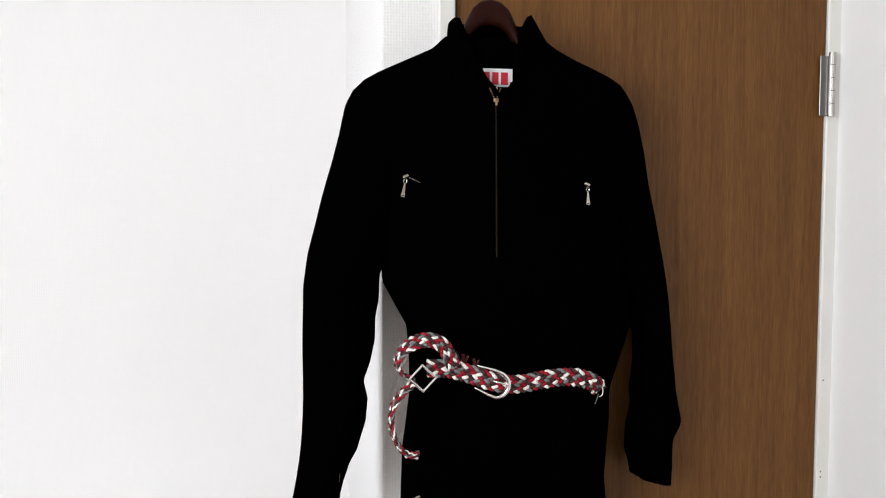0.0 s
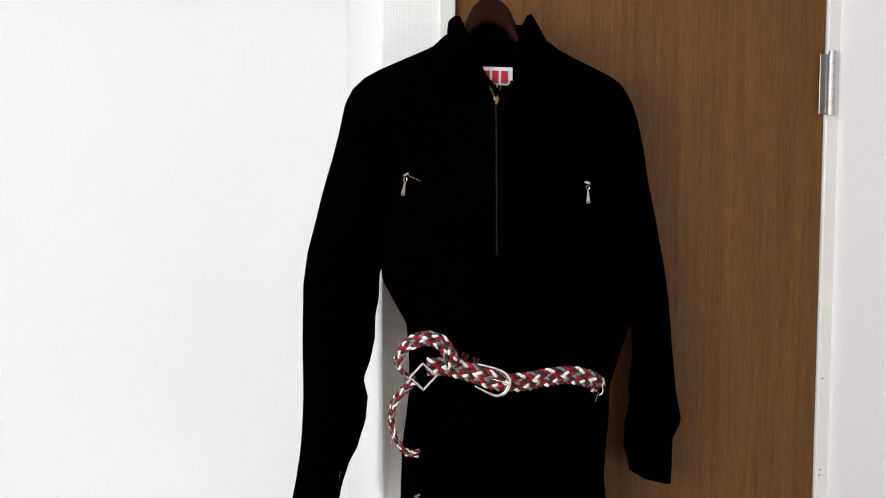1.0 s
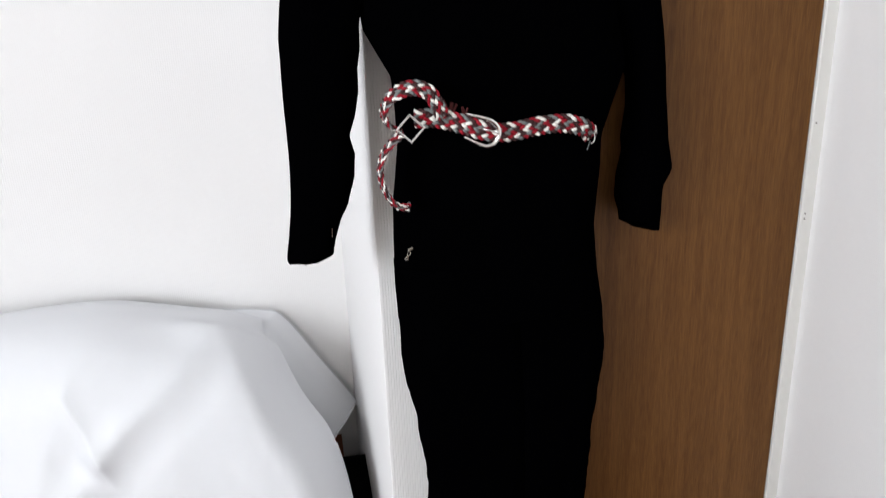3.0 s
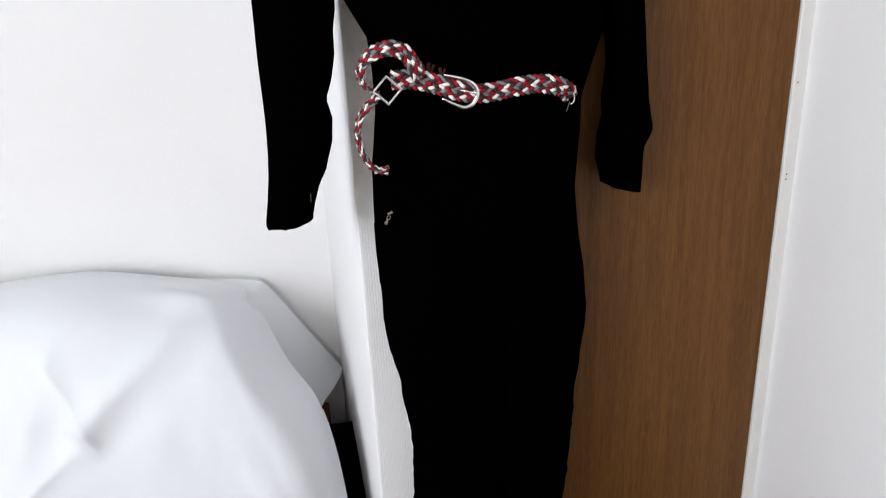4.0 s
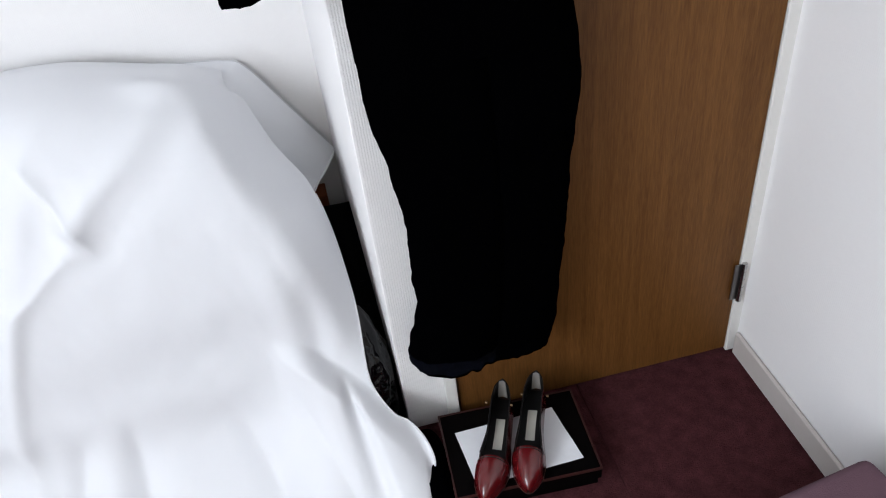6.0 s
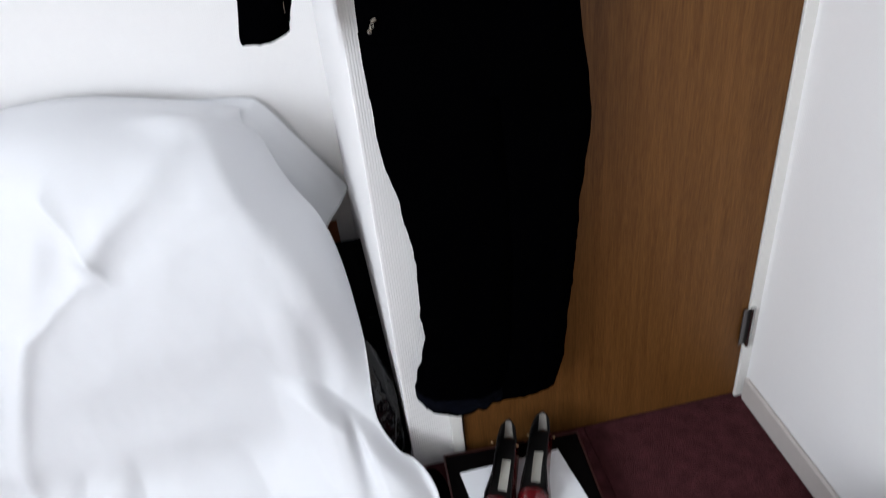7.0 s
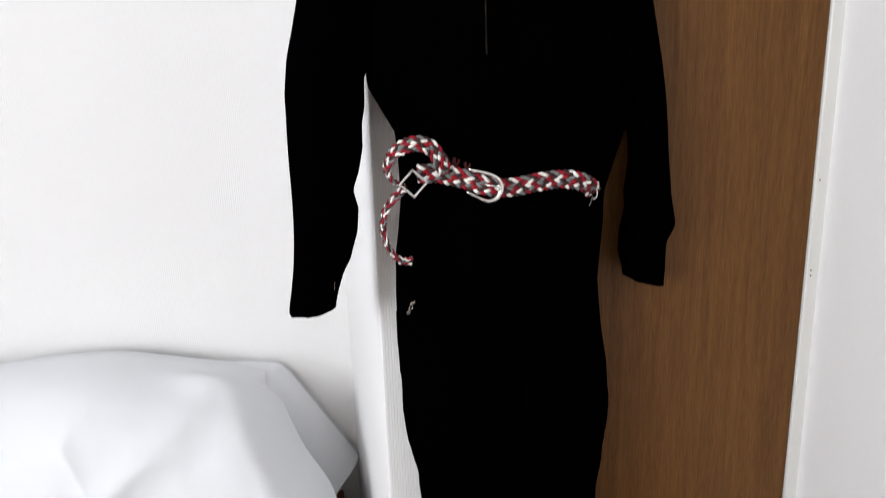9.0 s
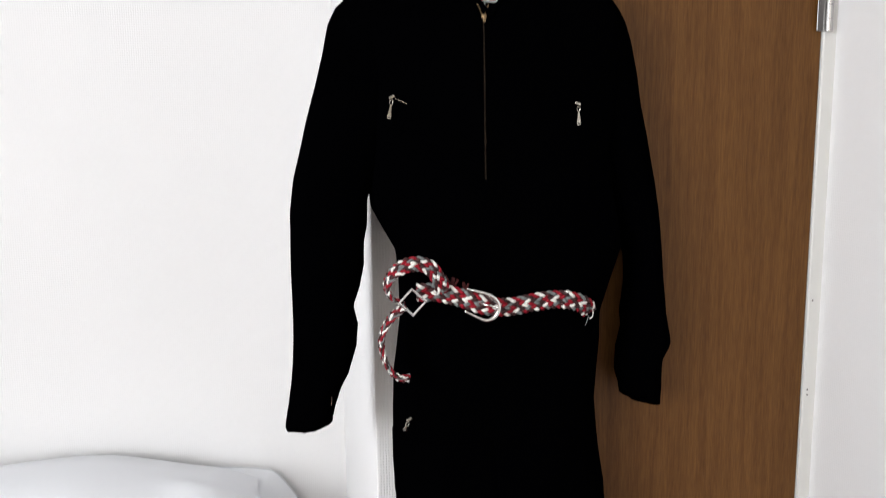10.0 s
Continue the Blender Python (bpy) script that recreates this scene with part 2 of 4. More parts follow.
def part(name, geo, mat, parent, label="", smooth=False):
    ob = new(name, geo.mesh(name, mat, smooth))
    ob.parent = parent
    if parent.type == "EMPTY":
        ob.matrix_parent_inverse = Matrix.Translation(parent.location).inverted()
    return tagged(ob, label)


def structure(name, geo, mat, label, smooth=False):
    return tagged(new(name, geo.mesh(name, mat, smooth)), label, name.split("_")[0], kind="structure")


def curve(points, n):
    """Smooth samples through a few points (Catmull-Rom)."""
    p = [Vector(q) for q in points]
    p = [p[0] * 2 - p[1]] + p + [p[-1] * 2 - p[-2]]
    out = []
    for k in range(n):
        s = k / (n - 1) * (len(p) - 3)
        i = min(int(s), len(p) - 4)
        t = s - i
        a, b, c, d = p[i:i + 4]
        out.append(0.5 * (2 * b + (c - a) * t + (2 * a - 5 * b + 4 * c - d) * t * t + (3 * b - a - 3 * c + d) * t ** 3))
    return out


def ease(x, a, b):
    t = min(1.0, max(0.0, (x - a) / (b - a)))
    return t * t * (3 - 2 * t)


# ---- the room ----
structure("wall_north", Geo().box(WEST - 0.1, INNER + 0.03, RECESS, RECESS + 0.1, 0, CEIL), M_WALL_PLAIN, "white wallpapered wall at the back of the recess")
plan = [(-0.700, 0.0), (-0.700, RECESS + 0.1), (INNER - 0.004, RECESS + 0.1)]
plan += [(PILLAR + 0.004 - 0.004 * math.cos(a), 0.004 - 0.004 * math.sin(a)) for a in (radians(d) for d in range(0, 91, 15))]
g = Geo().loft([[(x, y, z) for x, y in plan] for z in (0, CEIL)])
structure("wall_return", g, M_WALL, "white ribbed wallpaper on the wall return beside the door")
structure("wall_above_door", Geo().box(-0.700, EAST, 0.0, 0.1, 2.04, CEIL), M_WALL, "white ribbed wallpaper over the door")
structure("wall_east", Geo().box(EAST, EAST + 0.1, SOUTH - 0.1, 0.69, 0, CEIL), M_WALL_PLAIN, "white wallpapered side wall beside the hinges")
structure("wall_south", Geo().box(WEST - 0.1, EAST, SOUTH - 0.1, SOUTH, 0, CEIL), M_SOUTH, "unseen closing wall, beige to cut and warm the bounced light")
w = Geo().box(WEST - 0.1, WEST, SOUTH, WIN_Y[0], 0, CEIL).box(WEST - 0.1, WEST, WIN_Y[1], RECESS, 0, CEIL)
w.box(WEST - 0.1, WEST, WIN_Y[0], WIN_Y[1], 0, WIN_Z[0]).box(WEST - 0.1, WEST, WIN_Y[0], WIN_Y[1], WIN_Z[1], CEIL)
structure("wall_west", w, M_WALL_PLAIN, "white wallpapered wall with the window")
structure("wall_behind_door", Geo().box(-0.700, EAST, 0.581, 0.681, 0, CEIL), M_WALL_PLAIN, "plain wall that closes the space behind the door")
structure("ceiling", Geo().box(WEST - 0.1, EAST + 0.1, SOUTH - 0.1, 0.69, CEIL, CEIL + 0.1), M_CEIL, "plain white ceiling")
structure("floor", Geo().box(WEST - 0.1, EAST + 0.1, SOUTH - 0.1, 0.69, -0.1, -0.006), M_SOLE, "dark underfloor below the carpet tiles")
structure("baseboard", Geo().box(0.016, EAST - 0.001, SOUTH, -0.012, 0.0, 0.069, 0.003), M_BASE, "greyish beige baseboard along the side wall")



def window(name, place, turn, width, height):
    """Two sashes of glass in an aluminium frame; built facing +x about its foot, then turned."""
    win = tagged(new(name), "bright window with aluminium frame", "window", kind="structure")
    win.location = place
    m = pose(*place, 0, 0, turn)
    h = width / 2
    fr = Geo().box(-0.095, -0.045, -h, 0.04 - h, 0, height).box(-0.095, -0.045, h - 0.04, h, 0, height)
    fr.box(-0.095, -0.045, 0.04 - h, h - 0.04, 0, 0.04).box(-0.095, -0.045, 0.04 - h, h - 0.04, height - 0.04, height)
    part("window_frame", fr.turned(m), M_FRAME, win)
    part("mullion", Geo().box(-0.095, -0.045, -0.02, 0.02, 0.04, height - 0.04).turned(m), M_FRAME, win)
    for a, b in ((0.04 - h, -0.02), (0.02, h - 0.04)):
        pane = part("pane", Geo().box(-0.075, -0.069, a, b, 0.04, height - 0.04).turned(m), M_GLASS, win)
        pane.visible_shadow = False


window("window_1", (WEST, sum(WIN_Y) / 2, WIN_Z[0]), 0, WIN_Y[1] - WIN_Y[0], WIN_Z[1] - WIN_Z[0])


# door frame and door
frame_ob = tagged(new("door_frame"), "off-white painted door frame", "door frame", kind="structure")
part("side_trim", Geo().box(-0.700, -0.6725, -0.010, 0.10, 0, 2.035, 0.003, 2), M_TRIM, frame_ob)
part("hinge_jamb", Geo().box(0.0042, EAST + 0.004, -0.004, 0.10, 0, 2.035, 0.002), M_TRIM, frame_ob)
part("head_trim", Geo().box(-0.6725, 0.0042, -0.010, 0.10, 2.008, 2.035, 0.003), M_TRIM, frame_ob)
part("stop_strip", Geo().box(-0.672, -0.657, 0.042, 0.060, 0, 2.006), M_TRIM, frame_ob)

door = tagged(new("door_1"), "closed brown wood-veneer door with plain flat leaf", "door", kind="structure")
part("leaf", Geo().box(-0.6685, 0.0030, 0.002, 0.037, 0.008, 2.003, 0.0012), M_DOOR, door)


def hinge(z):
    """Butt hinge: a plate on the leaf and five knuckles on a pin."""
    h = part("hinge", Geo().box(-0.011, 0.0075, -0.0048, -0.0022, z - 0.054, z + 0.052, 0.0008), M_STEEL_DARK, door, "steel hinge plate with a dark reflection put into its colour")
    for k in range(5):
        c = z - 0.056 + k * 0.0228
        ring = [[(0.0095 + 0.0062 * math.cos(a), -0.0085 + 0.0062 * math.sin(a), zz) for a in (2 * math.pi * i / 16 for i in range(16))]
                for zz in (c + 0.0004, c + 0.0222)]
        part("knuckle", Geo().loft(ring), M_STEEL, h, "bright steel hinge knuckle", smooth=False)
    part("jamb_plate", Geo().box(0.0125, 0.0165, -0.007, -0.0042, z - 0.054, z + 0.052, 0.0006), M_STEEL, h)


hinge(1.752)
hinge(0.228)
for z in (1.219, 1.049, 1.039):
    part("screw_hole", Geo().tube([(0.012, -0.0046, z), (0.012, -0.0038, z)], 0.0016, 8), M_INK, frame_ob)


# ---- coverall on its hanger ----
CX, CY = -0.628, -0.085      # middle of the garment and of its thickness
suit = thing("coverall", (CX, CY, 0.302), "black long-sleeved zip-front coverall hanging on a hanger before the door", "coverall")

BZ = [0.96, 1.02, 1.10, 1.154, 1.20, 1.246, 1.30, 1.351, 1.385, 1.42, 1.50, 1.60, 1.69, 1.711, 1.728, 1.740, 1.752, 1.764, 1.778, 1.795]
BL = [-0.771, -0.772, -0.771, -0.769, -0.762, -0.756, -0.757, -0.761, -0.780, -0.799, -0.805, -0.815, -0.853, -0.843, -0.825, -0.804, -0.778, -0.752, -0.722, -0.704]
BR = [-0.422, -0.432, -0.440, -0.437, -0.433, -0.433, -0.415, -0.397, -0.402, -0.410, -0.420, -0.410, -0.396, -0.405, -0.417, -0.436, -0.462, -0.490, -0.520, -0.546]
BD = [0.058, 0.058, 0.060, 0.062, 0.063, 0.064, 0.066, 0.063, 0.061, 0.060, 0.058, 0.055, 0.050, 0.046, 0.042, 0.040, 0.037, 0.035, 0.032, 0.030]


def wrinkle(x, y, z, amount, fine=1.0):
    p = Vector((x * 9 * fine, y * 9 * fine, z * 4.5 * fine))
    return amount * (noise.noise(p) + 0.5 * noise.noise(p * 2.3) + 0.25 * noise.noise(p * 5.1))


def ring_at(xl, xr, cy, depth, z, n=64, power=2.5, amount=0.004):
    c, a = (xl + xr) / 2, (xr - xl) / 2
    out = []
    for i in range(n):
        t = 2 * math.pi * i / n
        cs, sn = math.cos(t), math.sin(t)
        px = c + a * math.copysign(abs(cs) ** (2 / power), cs)
        py = cy + depth * math.copysign(abs(sn) ** (2 / power), sn)
        w = wrinkle(px, py, z, amount)
        out.append((px + w * cs * 0.35, min(-0.006, py + w * sn), z))
    return out


def front_y(x, z):
    """The front face of the torso at a place."""
    xl, xr, d = (float(np.interp(z, BZ, q)) for q in (BL, BR, BD))
    q = min(0.98, abs((x - (xl + xr) / 2) / ((xr - xl) / 2)))
    return CY - d * (1 - q ** 2.5) ** (1 / 2.5)


def vee(z):
    """Half the width of the open neck at a height."""
    return float(np.interp(z, [1.694, 1.705, 1.714, 1.724, 1.737, 1.76, 1.785, 1.80], [0.0, 0.006, 0.013, 0.022, 0.029, 0.034, 0.036, 0.038]))


zs = list(np.linspace(0.96, 1.66, 76)) + list(np.linspace(1.664, 1.795, 44))
rings = [ring_at(*(float(np.interp(z, BZ, q)) for q in (BL, BR)), CY + 0.012, float(np.interp(z, BZ, BD)) + 0.012, z, n=288) for z in zs]
g = Geo().loft(rings, caps=False)
g.f = [q for q in g.f if not all(g.v[i][1] < CY + 0.012 and abs(g.v[i][0] + (0.6255 if g.v[i][2] < 1.75 else 0.634)) < vee(g.v[i][2]) + 0.002 and g.v[i][2] > 1.69 for i in q)]
torso = part("torso", g, M_BLACK, suit, smooth=True)

# legs, pressed against each other
LZ = [0.302, 0.315, 0.346, 0.374, 0.411, 0.445, 0.505, 0.56, 0.629, 0.69, 0.726, 0.77, 0.807, 0.852, 0.895, 0.956, 1.016, 1.06]
LL = [-0.762, -0.771, -0.766, -0.754, -0.747, -0.736, -0.740, -0.736, -0.734, -0.739, -0.746, -0.748, -0.757, -0.766, -0.769, -0.770, -0.773, -0.773]
LR = [-0.480, -0.472, -0.460, -0.458, -0.456, -0.454, -0.447, -0.442, -0.438, -0.431, -0.430, -0.422, -0.419, -0.413, -0.416, -0.421, -0.435, -0.442]
for side in (0, 1):
    rows = []
    for z in np.linspace(0.302, 1.06, 90):
        l, r = float(np.interp(z, LZ, LL)), float(np.interp(z, LZ, LR))
        m = (l + r) / 2 + 0.01
        depth = 0.046 + 0.012 * ease(z, 0.5, 1.0) + 0.006 * (z < 0.315)
        a, b = (l, m + 0.03) if side == 0 else (m - 0.03, r)
        zz = z + 0.008 * noise.noise(Vector((side * 7, z * 9, 2))) * (z < 0.35)
        rg = ring_at(a, b, CY + 0.014 + (0.004 if side else -0.004), depth + 0.014, zz, n=72, amount=0.007)
        frill = ease(z, 0.38, 0.32)
        rg = [(p[0] + frill * 0.006 * noise.noise(Vector((p[0] * 30, p[1] * 30, z * 60))) + (0.002 * noise.noise(Vector((z * 22, side * 9, 6))) + 0.002 * noise.noise(Vector((z * 60, side * 4, 1)))) * ease(z, 1.05, 0.8), min(-0.004, p[1] - frill * 0.006 * noise.noise(Vector((p[0] * 70, p[1] * 40, z * 30 + 4)))),
               p[2] + ease(z, 0.35, 0.305) * (0.010 * noise.noise(Vector((p[0] * 45, p[1] * 45, side * 5))) + 0.005 * noise.noise(Vector((p[0] * 120, p[1] * 120, side * 5))))) for p in rg]
        rows.append(rg)
    leg = part("trouser_leg", Geo().loft(rows), M_BLACK, suit, smooth=True)
    if side == 0:
        band = [[(q[0] + 0.0012 * (1 if q[0] > -0.69 else -1), q[1] - 0.0014, q[2]) for q in r[37:71]] for r in rows[1:5]]
        part("leg_hem", Geo().loft(band, closed=False), M_NAVY, leg, "gathered navy-tinted hem", smooth=True)

# sleeves
LEFT = ([1.080, 1.11, 1.15, 1.19, 1.248, 1.335, 1.413, 1.464, 1.516, 1.584, 1.644, 1.691, 1.712],
        [-0.940, -0.934, -0.928, -0.9245, -0.922, -0.921, -0.919, -0.912, -0.899, -0.881, -0.864, -0.853, -0.842],
        [1.080, 1.117, 1.142, 1.163, 1.187, 1.205, 1.24, 1.269, 1.297, 1.332, 1.367, 1.393, 1.433, 1.50, 1.60, 1.712],
        [-0.869, -0.861, -0.853, -0.8405, -0.833, -0.827, -0.8235, -0.830, -0.819, -0.811, -0.810, -0.805, -0.803, -0.775, -0.745, -0.735], -0.078, 0.040)
RIGHT = ([1.067, 1.101, 1.145, 1.171, 1.183, 1.227, 1.275, 1.343, 1.409, 1.457, 1.522, 1.569, 1.625, 1.671, 1.705, 1.735],
         [-0.309, -0.307, -0.307, -0.293, -0.294, -0.305, -0.311, -0.315, -0.323, -0.332, -0.345, -0.357, -0.366, -0.378, -0.388, -0.414],
         [1.067, 1.101, 1.126, 1.164, 1.202, 1.23, 1.278, 1.325, 1.36, 1.46, 1.60, 1.735],
         [-0.374, -0.380, -0.388, -0.386, -0.376, -0.378, -0.370, -0.373, -0.391, -0.430, -0.470, -0.480], -0.048, 0.042)
for zz, out, zi, inn, cy, depth in (LEFT, RIGHT):
    rows = []
    for z in np.linspace(zz[0], zz[-1], 76):
        o, i = float(np.interp(z, zz, out)), float(np.interp(z, zi, inn))
        l, r = min(o, i), max(o, i)
        d = depth * (0.82 + 0.18 * ease(z, zz[0], zz[0] + 0.2)) * (1 - 0.25 * ease(z, 1.66, 1.74))
        rg = ring_at(l, r, cy, d, z, n=40, power=2.2, amount=0.006)
        rag = ease(z, zz[0] + 0.05, zz[0])
        rg = [(p[0] + rag * 0.003 * noise.noise(Vector((p[1] * 40, z * 60, 3))), p[1], p[2] + rag * 0.005 * noise.noise(Vector((p[0] * 70, p[1] * 70, 9)))) for p in rg]
        if z < zz[0] + 0.012:
            rg = [(p[0], p[1], p[2] + (0.007 * (p[0] - l) / (r - l) if cy < -0.07 else 0.018 * (r - p[0]) / (r - l))) for p in rg]
        rows.append(rg)
    part("sleeve", Geo().loft(rows), M_BLACK, suit, smooth=True)
    if cy > -0.07:
        continue
    zc = zz[0] + 0.05
    o, i = float(np.interp(zc, zz, out)), float(np.interp(zc, zi, inn))
    k = max(o, i) - 0.012
    part("cuff_snap", Geo().tube([(k, cy - depth * 0.78, zc - 0.008), (k + 0.001, cy - depth * 0.80, zc + 0.006)], 0.0008, 6), M_NICKEL, suit, "slim metal cuff fastener")

# stand collar, open at the front
rows = []
for j in range(9):
    h = j / 8
    row = []
    for i in range(49):
        a = radians(-90 + 30 + 32 * h + (300 - 64 * h) * i / 48)
        front = max(0.0, -math.sin(a))
        rx, ry = 0.073 - 0.005 * h, 0.046 - 0.004 * h
        z = 1.768 + 0.046 * h + 0.012 * front * h + 0.010 * max(0.0, math.sin(a)) * h
        row.append((-0.630 + rx * math.cos(a) * (1 + 0.05 * front * h), CY + ry * math.sin(a), z + 0.003 * noise.noise(Vector((a * 1.4, h, 5)))))
    rows.append(row)
coll = Geo().loft(rows, closed=False)
inner = [[(-0.630 + (x + 0.630) * 0.86, CY + (y - CY) * 0.86, z) for x, y, z in r] for r in rows]
coll.loft(inner, closed=False).loft([rows[-1], inner[-1]], closed=False)
for e in (0, -1):
    coll.loft([[r[e] for r in rows], [r[e] for r in inner]], closed=False)
part("collar", coll, M_BLACK, suit, smooth=True)

# the back of the neck, seen through the opening
rows = [[(x, -0.1075 + 1.2 * (x + 0.632) ** 2, 1.695 + h * (1.792 - 7.0 * (x + 0.632) ** 2 - 1.695)) for x in np.linspace(-0.690, -0.574, 25)] for h in np.linspace(0, 1, 9)]
part("neck_facing", Geo().loft(rows, closed=False), M_BLACK, suit, smooth=True)
# the turned-up end of the collar
tip = [(-0.600, 1.764), (-0.596, 1.790), (-0.590, 1.809), (-0.583, 1.822), (-0.576, 1.825), (-0.570, 1.816), (-0.560, 1.799), (-0.552, 1.786), (-0.552, 1.765), (-0.58, 1.758)]
rows = [[(x + sx, -0.112 + dy, z) for x, z in tip] for sx, dy in ((0.0, -0.004), (0.002, 0.002), (0.006, 0.012), (0.010, 0.02))]
part("collar_end", Geo().loft(rows), M_BLACK, suit, smooth=True)

# turned edges of the open neck
for side in (-1, 1):
    line = []
    for k in range(22):
        z = 1.692 + 0.086 * k / 21
        x = -0.6255 - 0.0085 * ease(z, 1.742, 1.758) + side * (vee(z) + 0.0008)
        line.append((x, front_y(x, z) - 0.0006, z))
    part("neck_edge", Geo().tube(line, 0.0034, 8), M_BLACK, suit, smooth=True)

# woven label inside the back of the neck, printed in red shapes
ly = -0.1095
lab = part("label", Geo().box(-0.6545, -0.6035, ly - 0.0012, ly, 1.7175, 1.7445), M_LABEL, suit, "white woven neck label with red print")
part("size_tab", Geo().box(-0.637, -0.627, ly - 0.0020, ly - 0.0008, 1.706, 1.7170), M_LABEL, suit, "small white size tab")
for k, (a, b) in enumerate(((-0.6500, -0.6390), (-0.6350, -0.6255), (-0.6215, -0.6110))):
    part("print_shape", Geo().box(a, b, ly - 0.0026, ly - 0.0010, 1.7205, 1.7390, 0.0004), M_LABELRED, lab, "red printed shape")


# zip fasteners
def zip_teeth(x, z0, z1, every):
    z, tg, k = z0, Geo(), 0
    while z > z1:
        y = front_y(x, z) - 0.0015
        s = 0.0005 if k % 2 else -0.0005
        tg.box(x + s - 0.0009, x + s + 0.0009, y - 0.0006, y + 0.0008, z - 0.0005, z + 0.0005)
        z -= every
        k += 1
    return tg


part("zip_teeth", zip_teeth(-0.6355, 1.695, 1.461, 0.0023), M_BRASS_DARK, suit, "dark worn brass zip teeth")
for side in (-1, 1):
    ends = Geo()
    for k in range(7):
        xx, z = -0.6355 + side * (0.0022 + 0.0010 * k), 1.697 + 0.0024 * k
        ends.box(xx - 0.0010, xx + 0.0010, front_y(xx, z) - 0.0022, front_y(xx, z), z - 0.0005, z + 0.0005)
    part("open_zip_teeth", ends, M_BRASS, suit, "brass zip teeth spread open")
zy = front_y(-0.6355, 1.69) - 0.003
sl = part("zip_slider", Geo().box(-0.6392, -0.6318, zy - 0.0028, zy + 0.002, 1.690, 1.6965, 0.001), M_BRASS, suit, "brass zip slider")
part("zip_tab", Geo().box(-0.6372, -0.6338, zy - 0.0040, zy - 0.0026, 1.685, 1.695, 0.0005), M_BRASS, sl)


def zip_pull(x, z, lean, length, label):
    """Slider, small ring and a tapering pull with an eye at its foot."""
    y = front_y(x, z) - 0.003
    pu = part("pocket_slider", Geo().box(-0.0048, 0.0048, -0.003, 0.002, -0.0022, 0.0022, 0.001).turned(pose(x, y, z, 0, 20 if lean > 0 else -25, 0)), M_NICKEL, suit, label)
    d = Vector((math.sin(radians(lean)), 0, -math.cos(radians(lean))))
    s = Vector((d.z, 0, -d.x))
    o = Vector((x, y - 0.003, z))
    ring = [o + d * 0.0075 + d * 0.0035 * math.cos(t) + s * 0.0024 * math.sin(t) for t in (2 * math.pi * k / 12 for k in range(13))]
    part("pull_ring", Geo().tube(ring, 0.0007, 5), M_NICKEL, pu)
    rings = []
    for h, wdt in ((0, 0.0010), (0.12, 0.0013), (0.55, 0.0021), (0.9, 0.0031), (1.0, 0.0026)):
        c = o + d * (0.011 + h * length)
        rings.append([c - s * wdt + Vector((0, -0.0009, 0)), c + s * wdt + Vector((0, -0.0009, 0)), c + s * wdt + Vector((0, 0.0007, 0)), c - s * wdt + Vector((0, 0.0007, 0))])
    part("pull_tab", Geo().loft(rings), M_NICKEL, pu)
    e = o + d * (0.011 + length * 0.9) + Vector((0, -0.0012, 0))
    part("pull_eye", Geo().box(-0.0022, 0.0022, -0.0003, 0.0003, -0.0013, 0.0013).turned(pose(*e, 0, 0, 0)), M_INK, pu)


zip_pull(-0.7690, 1.581, -10, 0.020, "antique nickel pocket zip slider with tapering pull")
zip_pull(-0.4930, 1.570, 2, 0.020, "antique nickel pocket zip slider with tapering pull")
zip_pull(-0.7520, 1.096, -28, 0.007, "half-hidden nickel hip zip slider")
pk = Geo()
for k in range(9):
    xx, z = -0.764 + k * 0.0019, 1.579 - k * 0.0009
    pk.box(xx, xx + 0.0008, front_y(xx, z) - 0.0012, front_y(xx, z) + 0.001, z - 0.0008, z + 0.0008)
part("pocket_zip_teeth", pk, M_NICKEL, suit, "fine metal pocket zip")

# hanger
hang = thing("clothes_hanger", (CX, -0.08, 1.75), "dark reddish-brown wooden hanger inside the coverall's collar", "hanger")
rows = []
for k in range(61):
    dx = -0.165 + 0.33 * k / 60
    a = abs(dx)
    top = float(np.interp(a, [0, 0.015, 0.028, 0.038, 0.044, 0.08, 0.165], [1.852, 1.849, 1.838, 1.818, 1.800, 1.738, 1.68]))
    tall = float(np.interp(a, [0, 0.03, 0.05, 0.165], [0.039, 0.038, 0.034, 0.020]))
    y = -0.092 + 0.10 * a * a
    rows.append([(-0.634 + dx, y + 0.011 * math.cos(t), top - tall / 2 + tall / 2 * math.sin(t)) for t in (2 * math.pi * i / 16 for i in range(16))])
part("hanger_body", Geo().loft(rows), M_HANGER, hang, smooth=True)
hook = [(-0.632, -0.086, 1.835), (-0.632, -0.082, 1.885)] + [(-0.632, -0.082 + 0.020 - 0.020 * math.cos(a), 1.90 + 0.022 * math.sin(a)) for a in (radians(d) for d in range(0, 200, 20))]
part("hanger_hook", Geo().tube(hook, 0.0018, 8), M_STEEL, hang, "steel wire hook", smooth=True)
peg = thing("door_hook", (-0.632, -0.03, 1.90), "small steel over-door hook", "hook")
part("strap", Geo().box(-0.642, -0.622, -0.0025, 0.0015, 1.88, 2.0045).box(-0.642, -0.622, -0.0025, 0.040, 2.0045, 2.0065), M_STEEL, peg)
part("arm", Geo().tube([(-0.632, -0.002, 1.905), (-0.632, -0.03, 1.905), (-0.632, -0.062, 1.912), (-0.632, -0.068, 1.925)], 0.003, 8), M_STEEL, peg, smooth=True)


# ---- braided belt ----
belt = thing("braided_belt", (-0.62, -0.16, 1.19), "braided red, white and grey cord belt round the coverall's waist", "belt")


